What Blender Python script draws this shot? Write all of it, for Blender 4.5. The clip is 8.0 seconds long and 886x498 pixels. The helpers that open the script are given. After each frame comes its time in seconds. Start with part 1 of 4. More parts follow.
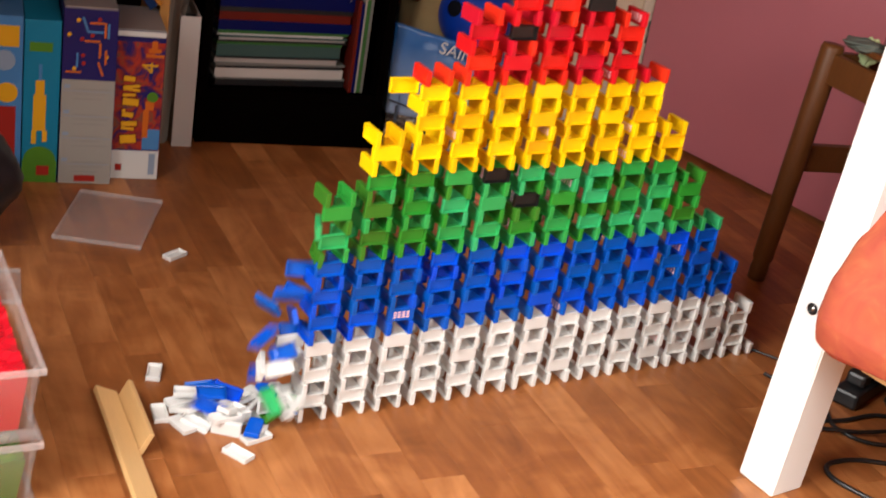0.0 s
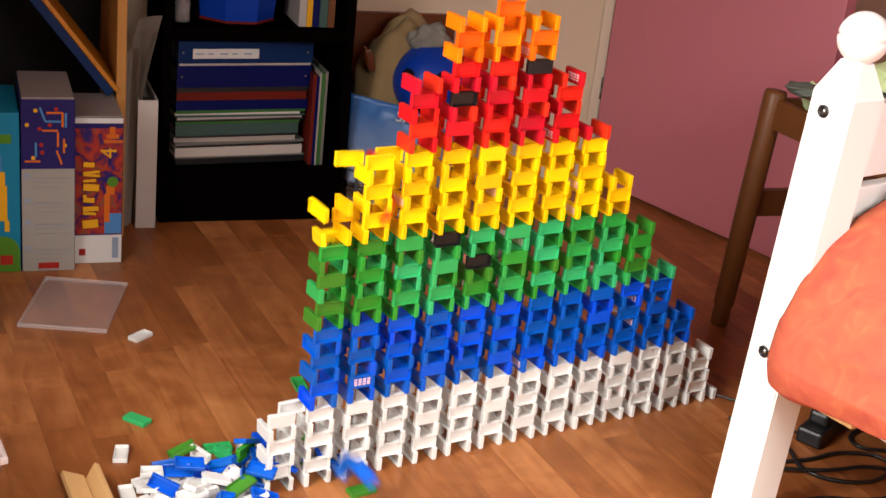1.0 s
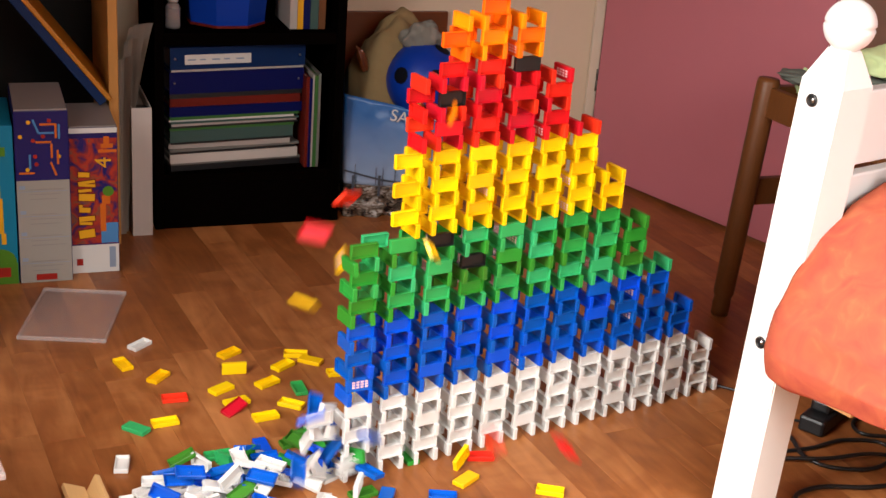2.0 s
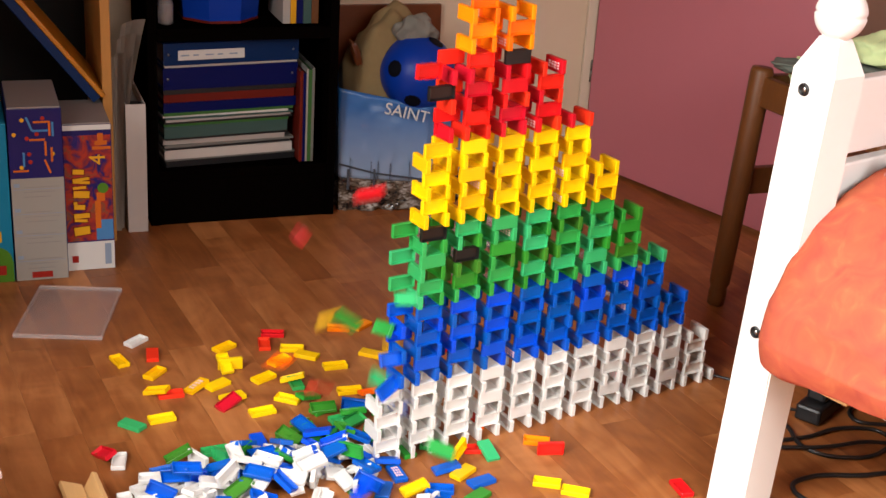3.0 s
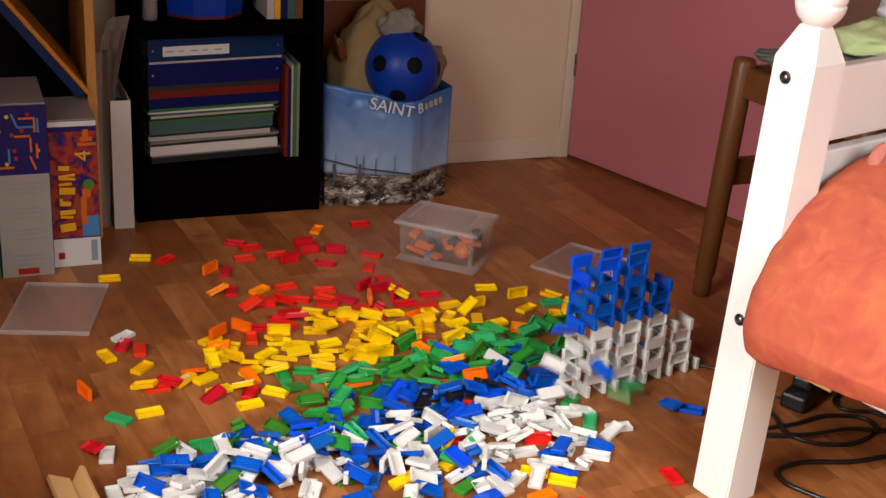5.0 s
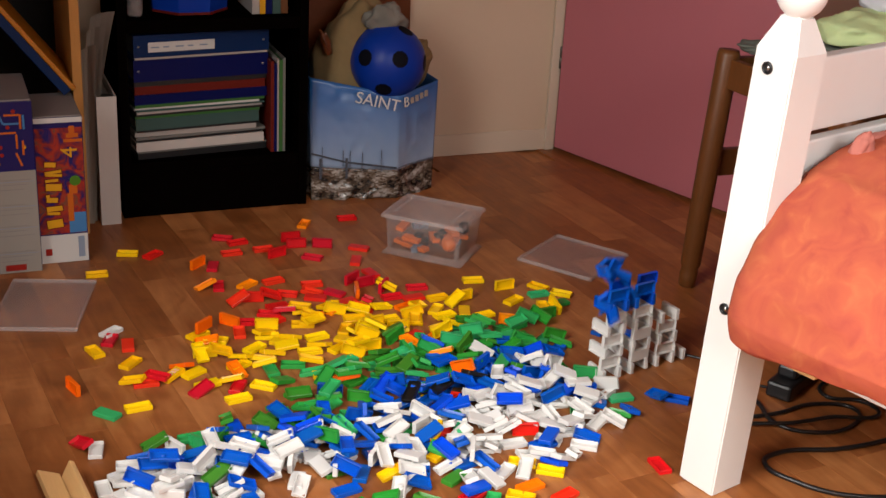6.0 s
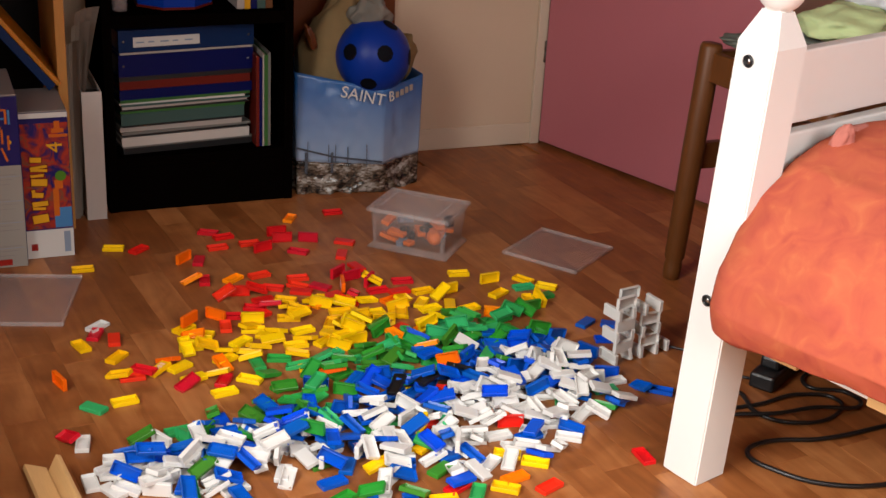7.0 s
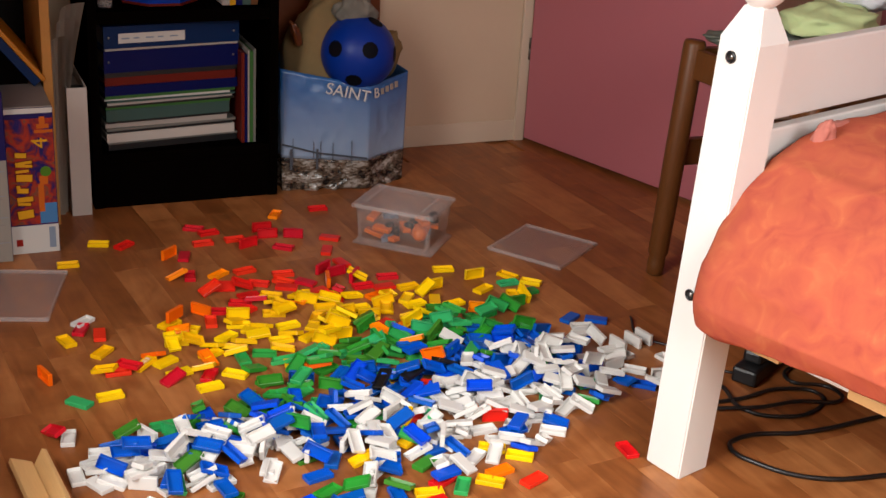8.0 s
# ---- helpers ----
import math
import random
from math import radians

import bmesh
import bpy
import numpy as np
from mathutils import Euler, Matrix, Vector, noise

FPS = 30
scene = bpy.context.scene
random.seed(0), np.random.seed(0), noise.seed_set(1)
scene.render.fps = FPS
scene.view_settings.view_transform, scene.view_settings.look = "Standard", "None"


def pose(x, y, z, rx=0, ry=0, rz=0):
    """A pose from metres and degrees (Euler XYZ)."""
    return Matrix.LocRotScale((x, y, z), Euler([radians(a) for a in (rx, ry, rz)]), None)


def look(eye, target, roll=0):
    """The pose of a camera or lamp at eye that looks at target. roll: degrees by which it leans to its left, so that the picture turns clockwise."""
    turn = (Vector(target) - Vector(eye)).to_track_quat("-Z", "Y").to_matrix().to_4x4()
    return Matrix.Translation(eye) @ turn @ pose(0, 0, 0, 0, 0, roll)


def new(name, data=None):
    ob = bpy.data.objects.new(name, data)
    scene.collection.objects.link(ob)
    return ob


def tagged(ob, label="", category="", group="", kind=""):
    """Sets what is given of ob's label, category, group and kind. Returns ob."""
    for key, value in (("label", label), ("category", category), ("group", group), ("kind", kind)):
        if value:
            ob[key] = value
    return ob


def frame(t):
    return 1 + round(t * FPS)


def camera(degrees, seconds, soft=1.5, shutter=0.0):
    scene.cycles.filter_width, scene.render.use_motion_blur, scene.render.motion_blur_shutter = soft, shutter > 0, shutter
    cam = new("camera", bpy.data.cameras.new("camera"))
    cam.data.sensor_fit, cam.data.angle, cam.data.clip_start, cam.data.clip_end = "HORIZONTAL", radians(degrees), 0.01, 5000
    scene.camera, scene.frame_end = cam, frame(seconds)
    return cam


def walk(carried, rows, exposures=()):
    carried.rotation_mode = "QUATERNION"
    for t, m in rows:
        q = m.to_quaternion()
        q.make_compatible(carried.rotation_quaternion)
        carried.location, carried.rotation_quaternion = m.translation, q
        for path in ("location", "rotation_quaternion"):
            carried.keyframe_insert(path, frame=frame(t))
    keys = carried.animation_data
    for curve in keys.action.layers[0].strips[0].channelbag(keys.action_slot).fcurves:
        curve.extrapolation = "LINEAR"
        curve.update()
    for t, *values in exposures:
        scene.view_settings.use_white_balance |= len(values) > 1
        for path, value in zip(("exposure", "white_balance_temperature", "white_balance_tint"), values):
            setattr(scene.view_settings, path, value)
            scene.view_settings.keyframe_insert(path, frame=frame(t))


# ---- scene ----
cam = camera(37.4, 8.0, shutter=0.5)

PATH = [
    (0, (-1.772, -1.627, 1.167), (-0.777, -0.097, 0.35), 9.9),
    (0.5, (-1.749, -1.663, 1.178), (-0.726, -0.119, 0.423), 8.2),
    (1, (-1.742, -1.681, 1.192), (-0.722, -0.122, 0.464), 6.5),
    (1.5, (-1.729, -1.685, 1.2), (-0.717, -0.122, 0.47), 5.3),
    (3, (-1.71, -1.69, 1.208), (-0.703, -0.133, 0.457), 3.9),
    (3.5, (-1.714, -1.692, 1.203), (-0.702, -0.138, 0.454), 3.9),
    (4, (-1.712, -1.694, 1.2), (-0.698, -0.141, 0.451), 3.7),
    (5.5, (-1.715, -1.709, 1.197), (-0.686, -0.168, 0.445), 3.5),
    (6, (-1.716, -1.714, 1.199), (-0.68, -0.18, 0.442), 3.3),
    (6.5, (-1.719, -1.72, 1.202), (-0.675, -0.194, 0.44), 3.3),
    (7, (-1.719, -1.727, 1.202), (-0.668, -0.206, 0.438), 3.3),
    (7.5, (-1.722, -1.732, 1.202), (-0.662, -0.218, 0.437), 3.4),
    (8, (-1.727, -1.738, 1.2), (-0.657, -0.231, 0.436), 3.6),
]
walk(cam, [(t, look(eye, target, roll)) for t, eye, target, roll in PATH],
     [(0.0, -0.05), (0.6, 0.12), (1.7, 0.15), (2.9, 0.17), (3.5, -0.24), (4.0, -0.36), (5.5, -0.37), (8.0, -0.38)])

# ---------------------------------------------------------------- light
world = bpy.data.worlds.new("world")
scene.world = world
world.use_nodes = True
wn = world.node_tree.nodes
sky = wn.new("ShaderNodeTexSky")
sky.sky_type, sky.sun_disc = "NISHITA", False
sky.sun_elevation, sky.sun_rotation = radians(38), radians(200)
wn["Background"].inputs[1].default_value = 0.12
world.node_tree.links.new(sky.outputs[0], wn["Background"].inputs[0])

ROOM = pose(0, 0, 0, 0, 0, -11.5)      # the room's walls run askew to the domino wall


def area_light(name, m, sx, sy, power, colour, spread=118):
    lamp = bpy.data.lights.new(name, "AREA")
    lamp.spread = radians(spread)
    lamp.shape, lamp.size, lamp.size_y, lamp.energy, lamp.color = "RECTANGLE", sx, sy, power, colour
    ob = new(name, lamp)
    ob.matrix_world = m
    return ob


# daylight in the window openings beside and behind the camera
area_light("window_light", ROOM @ pose(-2.36, -1.3, 1.55, 0, -57, 0), 1.2, 1.2, 58, (1.0, 0.965, 0.92), 112)
area_light("window_light", ROOM @ pose(-0.35, -2.54, 1.55, 28, 0, 0), 1.4, 1.1, 45, (1.0, 0.965, 0.92))
scene.view_settings.exposure = 0.0


# ---------------------------------------------------------------- materials
def material(name, colour, rough=0.5, metal=0.0, vary=0.0, grain=0.0, scale=40.0, bump=0.0, stretch=(1, 1, 1), coat=0.0, obvary=0.0, hue=0.0, spec=0.5):
    """A Principled material: colour with noise at two scales, relief and a spread from object to object."""
    mat = bpy.data.materials.new(name)
    mat.use_nodes = True
    nt = mat.node_tree
    n, l = nt.nodes, nt.links
    b = n["Principled BSDF"]
    b.inputs["Roughness"].default_value, b.inputs["Metallic"].default_value = rough, metal
    b.inputs["Coat Weight"].default_value, b.inputs["Specular IOR Level"].default_value = coat, spec
    b.inputs["Base Color"].default_value = (*colour, 1)
    tc = n.new("ShaderNodeTexCoord")
    mp = n.new("ShaderNodeMapping")
    mp.inputs["Scale"].default_value = stretch
    l.new(tc.outputs["Object"], mp.inputs["Vector"])
    fine, broad = n.new("ShaderNodeTexNoise"), n.new("ShaderNodeTexNoise")
    fine.inputs["Scale"].default_value, broad.inputs["Scale"].default_value = scale, scale * 0.13
    fine.inputs["Detail"].default_value = 5
    l.new(mp.outputs[0], fine.inputs["Vector"]), l.new(mp.outputs[0], broad.inputs["Vector"])
    add = n.new("ShaderNodeMath")
    add.operation = "MULTIPLY_ADD"
    l.new(fine.outputs["Fac"], add.inputs[0])
    add.inputs[1].default_value = grain
    mul = n.new("ShaderNodeMath")
    mul.operation = "MULTIPLY"
    l.new(broad.outputs["Fac"], mul.inputs[0])
    mul.inputs[1].default_value = vary
    l.new(mul.outputs[0], add.inputs[2])
    val = n.new("ShaderNodeMath")
    val.operation = "ADD"
    l.new(add.outputs[0], val.inputs[0])
    val.inputs[1].default_value = 1 - 0.5 * (grain + vary)
    hsv = n.new("ShaderNodeHueSaturation")
    hsv.inputs["Color"].default_value = (*colour, 1)
    last = val
    if obvary or hue:
        info = n.new("ShaderNodeObjectInfo")
        ov = n.new("ShaderNodeMath")
        ov.operation = "MULTIPLY_ADD"
        l.new(info.outputs["Random"], ov.inputs[0])
        ov.inputs[1].default_value, ov.inputs[2].default_value = obvary, 1 - 0.5 * obvary
        both = n.new("ShaderNodeMath")
        both.operation = "MULTIPLY"
        l.new(val.outputs[0], both.inputs[0]), l.new(ov.outputs[0], both.inputs[1])
        last = both
        hv = n.new("ShaderNodeMath")
        hv.operation = "MULTIPLY_ADD"
        l.new(info.outputs["Random"], hv.inputs[0])
        hv.inputs[1].default_value, hv.inputs[2].default_value = hue, 0.5 - 0.5 * hue
        l.new(hv.outputs[0], hsv.inputs["Hue"])
    l.new(last.outputs[0], hsv.inputs["Value"])
    l.new(hsv.outputs[0], b.inputs["Base Color"])
    if bump:
        bp = n.new("ShaderNodeBump")
        bp.inputs["Strength"].default_value, bp.inputs["Distance"].default_value = bump, 0.002
        l.new(fine.outputs["Fac"], bp.inputs["Height"]), l.new(bp.outputs[0], b.inputs["Normal"])
    return mat


def clear_plastic(name, colour, weight):
    mat = bpy.data.materials.new(name)
    mat.use_nodes = True
    nt = mat.node_tree
    n, l = nt.nodes, nt.links
    b = n["Principled BSDF"]
    b.inputs["Base Color"].default_value = (*colour, 1)
    b.inputs["Roughness"].default_value = 0.25
    tr, mix = n.new("ShaderNodeBsdfTransparent"), n.new("ShaderNodeMixShader")
    noi = n.new("ShaderNodeTexNoise")
    noi.inputs["Scale"].default_value = 14
    mr = n.new("ShaderNodeMapRange")
    mr.inputs["To Min"].default_value, mr.inputs["To Max"].default_value = weight * 0.75, weight * 1.25
    l.new(noi.outputs["Fac"], mr.inputs["Value"]), l.new(mr.outputs[0], mix.inputs[0])
    l.new(tr.outputs[0], mix.inputs[1]), l.new(b.outputs[0], mix.inputs[2])
    l.new(mix.outputs[0], n["Material Output"].inputs[0])
    return mat


M = {
    "white_wall": material("white_wall", (0.58, 0.445, 0.32), 0.85, vary=0.05, grain=0.03, scale=60, bump=0.15),
    "ceiling": material("ceiling", (0.8, 0.79, 0.76), 0.9, vary=0.03, scale=30),
    "pink": material("pink_paint", (0.44, 0.135, 0.16), 0.45, vary=0.06, grain=0.03, scale=25, bump=0.05),
    "skirting": material("skirting", (0.60, 0.49, 0.375), 0.55, vary=0.05),
    "dark_wood": material("black_brown_veneer", (0.0018, 0.0011, 0.0009), 0.6, spec=0.0, grain=0.5, vary=0.3, scale=60, stretch=(1, 1, 12), bump=0.06),
    "light_wood": material("light_wood", (0.44, 0.20, 0.05), 0.45, spec=0.25, grain=0.25, vary=0.2, scale=40, stretch=(8, 8, 0.6)),
    "chair_wood": material("chair_wood", (0.12, 0.041, 0.010), 0.45, spec=0.3, grain=0.5, vary=0.3, scale=60, stretch=(6, 6, 0.5), coat=0.06),
    "white_paint": material("white_paint", (0.76, 0.755, 0.735), 0.4, vary=0.05, grain=0.02, scale=30, bump=0.04),
    "black": material("black_plastic", (0.008, 0.008, 0.009), 0.4),
    "hinge": material("dark_steel", (0.11, 0.085, 0.07), 0.45, metal=0.6),
    "steel": material("steel", (0.35, 0.34, 0.33), 0.3, metal=1.0),
}
DOMINO = {
    "white": material("white_domino_plastic", (0.65, 0.64, 0.615), 0.35, obvary=0.10, spec=0.35),
    "blue": material("blue_domino_plastic", (0.001, 0.080, 0.52), 0.32, obvary=0.5, hue=0.02, spec=0.35),
    "green": material("green_domino_plastic", (0.026, 0.29, 0.045), 0.32, spec=0.35, obvary=0.8, hue=0.08),
    "yellow": material("yellow_domino_plastic", (0.86, 0.53, 0.002), 0.32, spec=0.35, obvary=0.12, hue=0.025),
    "red": material("red_domino_plastic", (0.64, 0.010, 0.008), 0.32, spec=0.35, obvary=0.4, hue=0.012),
    "black": material("black_domino_plastic", (0.008, 0.007, 0.007), 0.35),
    "orange": material("orange_domino_plastic", (0.90, 0.19, 0.002), 0.32, spec=0.35, obvary=0.15, hue=0.03),
}


# ---------------------------------------------------------------- mesh helpers
def box(bm, x0, x1, y0, y1, z0, z1, m=None):
    """Adds a box to bm, turned by m."""
    made = bmesh.ops.create_cube(bm, size=1)["verts"]
    bmesh.ops.scale(bm, vec=(x1 - x0, y1 - y0, z1 - z0), verts=made)
    bmesh.ops.translate(bm, vec=((x0 + x1) / 2, (y0 + y1) / 2, (z0 + z1) / 2), verts=made)
    if m is not None:
        bmesh.ops.transform(bm, matrix=m, verts=made)
    return made


def bevelled(bm, width, segments=2):
    bmesh.ops.bevel(bm, geom=list(bm.edges), offset=width, segments=segments, affect="EDGES", profile=0.5)
    return bm


def boxes(*spans, bevel=0.0):
    bm = bmesh.new()
    for s in spans:
        box(bm, *s)
    if bevel:
        bevelled(bm, bevel)
    return bm


def finish(name, bm, mat, smooth=False):
    bmesh.ops.recalc_face_normals(bm, faces=bm.faces)
    me = bpy.data.meshes.new(name)
    bm.to_mesh(me)
    bm.free()
    for p in me.polygons:
        p.use_smooth = smooth
    if mat:
        me.materials.append(mat)
    return me


def thing(name, m, label, category, group="", kind=""):
    """An Empty at a thing's base that carries its parts."""
    ob = new(name)
    ob.empty_display_size = 0.05
    ob.matrix_basis = m
    return tagged(ob, label, category, group, kind)


def part(name, bm, mat, parent, label="", smooth=False):
    ob = new(name, finish(name, bm, mat, smooth))
    ob.parent = parent
    return tagged(ob, label)


def structure(name, bm, mat, m, label, smooth=False):
    ob = new(name, finish(name, bm, mat, smooth))
    ob.matrix_basis = m
    return tagged(ob, label, name.split("_")[0], kind="structure")


def channel(w0, w1, d, h, t, along):
    """A folder's cover: back, spine and front in one bent sheet. along "x": it lies, "z": it stands."""
    bm = bmesh.new()
    if along == "x":
        line = [(-d / 2, 0), (d / 2, 0), (d / 2, t), (-d / 2 + t, t), (-d / 2 + t, h - t), (d / 2, h - t), (d / 2, h), (-d / 2, h)]
        ends = [[bm.verts.new((x, y, z)) for y, z in line] for x in (w0, w1)]
    else:
        line = [(w0, 0), (w1, 0), (w1, d), (w1 - t, d), (w1 - t, t), (w0 + t, t), (w0 + t, d), (w0, d)]
        ends = [[bm.verts.new((x, y, z)) for x, y in line] for z in (0, h)]
    n = len(line)
    for i in range(n):
        bm.faces.new((ends[0][i], ends[0][(i + 1) % n], ends[1][(i + 1) % n], ends[1][i]))
    bm.faces.new(ends[0][::-1]), bm.faces.new(ends[1])
    return bm


def lathe(profile, steps=24, m=None):
    """A turned solid about z from (radius, height) pairs."""
    bm = bmesh.new()
    rings = []
    for r, z in profile:
        rings.append([bm.verts.new((r * math.cos(2 * math.pi * i / steps), r * math.sin(2 * math.pi * i / steps), z)) for i in range(steps)])
    for a, b in zip(rings, rings[1:]):
        for i in range(steps):
            j = (i + 1) % steps
            bm.faces.new((a[i], a[j], b[j], b[i]))
    bm.faces.new(rings[0][::-1]), bm.faces.new(rings[-1])
    if m is not None:
        bm.transform(m)
    return bm


# ---------------------------------------------------------------- the room
A0, A1, B0, B1, HIGH = -2.4, 1.7, -2.6, 1.36, 2.5


def wood_floor():
    """Glossy laminate: a tone of its own for each strip, long grain with knots, fine pores."""
    mat = bpy.data.materials.new("laminate_floor")
    mat.use_nodes = True
    nt = mat.node_tree
    n, l = nt.nodes, nt.links
    b = n["Principled BSDF"]
    b.inputs["Specular IOR Level"].default_value = 0.32
    tc, info = n.new("ShaderNodeTexCoord"), n.new("ShaderNodeObjectInfo")
    shift = n.new("ShaderNodeVectorMath")
    shift.operation = "MULTIPLY_ADD"
    l.new(info.outputs["Random"], shift.inputs[0])
    shift.inputs[1].default_value = (7.3, 17.9, 31.0)
    l.new(tc.outputs["Object"], shift.inputs[2])
    st = n.new("ShaderNodeMapping")
    st.inputs["Scale"].default_value = (17, 2.2, 1)
    l.new(shift.outputs[0], st.inputs["Vector"])
    gr, knot, pore = n.new("ShaderNodeTexNoise"), n.new("ShaderNodeTexNoise"), n.new("ShaderNodeTexNoise")
    gr.inputs["Scale"].default_value, gr.inputs["Detail"].default_value, gr.inputs["Distortion"].default_value = 1.6, 7, 1.4
    l.new(st.outputs[0], gr.inputs["Vector"])
    knot.inputs["Scale"].default_value, knot.inputs["Detail"].default_value, knot.inputs["Distortion"].default_value = 5.5, 3, 2.5
    l.new(shift.outputs[0], knot.inputs["Vector"])
    fs = n.new("ShaderNodeMapping")
    fs.inputs["Scale"].default_value = (420, 30, 1)
    l.new(shift.outputs[0], fs.inputs["Vector"]), l.new(fs.outputs[0], pore.inputs["Vector"])
    pore.inputs["Scale"].default_value = 1.0

    def mad(a, k, c):
        m = n.new("ShaderNodeMath")
        m.operation = "MULTIPLY_ADD"
        l.new(a, m.inputs[0])
        m.inputs[1].default_value = k
        if isinstance(c, float):
            m.inputs[2].default_value = c
        else:
            l.new(c, m.inputs[2])
        return m.outputs[0]

    total = mad(info.outputs["Random"], 0.30, mad(gr.outputs["Fac"], 0.56, mad(knot.outputs["Fac"], 0.54, mad(pore.outputs["Fac"], 0.04, -0.18))))
    ramp = n.new("ShaderNodeValToRGB")
    ramp.color_ramp.elements[0].position, ramp.color_ramp.elements[0].color = 0.12, (0.12, 0.034, 0.008, 1)
    ramp.color_ramp.elements[1].position, ramp.color_ramp.elements[1].color = 0.95, (0.52, 0.22, 0.075, 1)
    mid = ramp.color_ramp.elements.new(0.5)
    mid.color = (0.275, 0.092, 0.026, 1)
    l.new(total, ramp.inputs[0]), l.new(ramp.outputs[0], b.inputs["Base Color"])
    rr = n.new("ShaderNodeMapRange")
    rr.inputs["To Min"].default_value, rr.inputs["To Max"].default_value = 0.30, 0.46
    l.new(knot.outputs["Fac"], rr.inputs["Value"]), l.new(rr.outputs[0], b.inputs["Roughness"])
    bp = n.new("ShaderNodeBump")
    bp.inputs["Strength"].default_value, bp.inputs["Distance"].default_value = 0.10, 0.0008
    l.new(pore.outputs["Fac"], bp.inputs["Height"]), l.new(bp.outputs[0], b.inputs["Normal"])
    return mat


M["floor"] = wood_floor()
floor = structure("floor", boxes((A0 - .1, A1 + .1, B0 - .1, B1 + .1, -0.05, -0.006)), M["floor"], ROOM, "warm brown wood-look laminate floor of narrow strips")
structure("wall_north", boxes((A0 - .1, A1 + .1, B1, B1 + .1, 0, HIGH)), M["white_wall"], ROOM, "plain cream painted wall")
structure("wall_east", boxes((A1, A1 + .1, B0, B1, 0, HIGH)), M["pink"], ROOM, "plain pink painted wall")
structure("wall_west", boxes((A0 - .1, A0, B0, -1.95, 0, HIGH), (A0 - .1, A0, -0.65, B1, 0, HIGH), (A0 - .1, A0, -1.95, -0.65, 0, .9), (A0 - .1, A0, -1.95, -0.65, 2.2, HIGH)), M["white_wall"], ROOM, "cream painted wall with a window opening")
structure("wall_south", boxes((A0, -1.1, B0 - .1, B0, 0, HIGH), (0.4, A1, B0 - .1, B0, 0, HIGH), (-1.1, 0.4, B0 - .1, B0, 0, .9), (-1.1, 0.4, B0 - .1, B0, 2.2, HIGH)), M["white_wall"], ROOM, "cream painted wall with a window opening")
structure("ceiling", boxes((A0 - .1, A1 + .1, B0 - .1, B1 + .1, HIGH, HIGH + .1)), M["ceiling"], ROOM, "plain white ceiling")
structure("baseboard", boxes((-0.1, 0.385, B1 - .008, B1 - .002, 0, 0.064), bevel=.002), M["skirting"], ROOM, "cream painted baseboard along the wall")


# ---------------------------------------------------------------- dominoes
LONG, WIDE, THICK, PITCH = 0.048, 0.024, 0.0086, 0.070
LAYERS = ("white", "blue", "green", "yellow", "red", "orange")


def domino_mesh(colour):
    """A plastic domino with one hollow side and rounded edges, lying flat with the hollow up."""
    bm = bmesh.new()
    box(bm, -LONG / 2, LONG / 2, -WIDE / 2, WIDE / 2, -THICK / 2, THICK / 2)
    bevelled(bm, 0.0009, 1)
    bm.faces.ensure_lookup_table()
    top = max(bm.faces, key=lambda f: f.calc_center_median().z * 10 + f.calc_area())
    inner = bmesh.ops.inset_region(bm, faces=[top], thickness=0.0019, depth=0.0)
    bmesh.ops.translate(bm, vec=(0, 0, -0.0062), verts=list(top.verts))
    return finish("domino", bm, DOMINO[colour])


MESHES = {c: domino_mesh(c) for c in (*LAYERS, "black")}


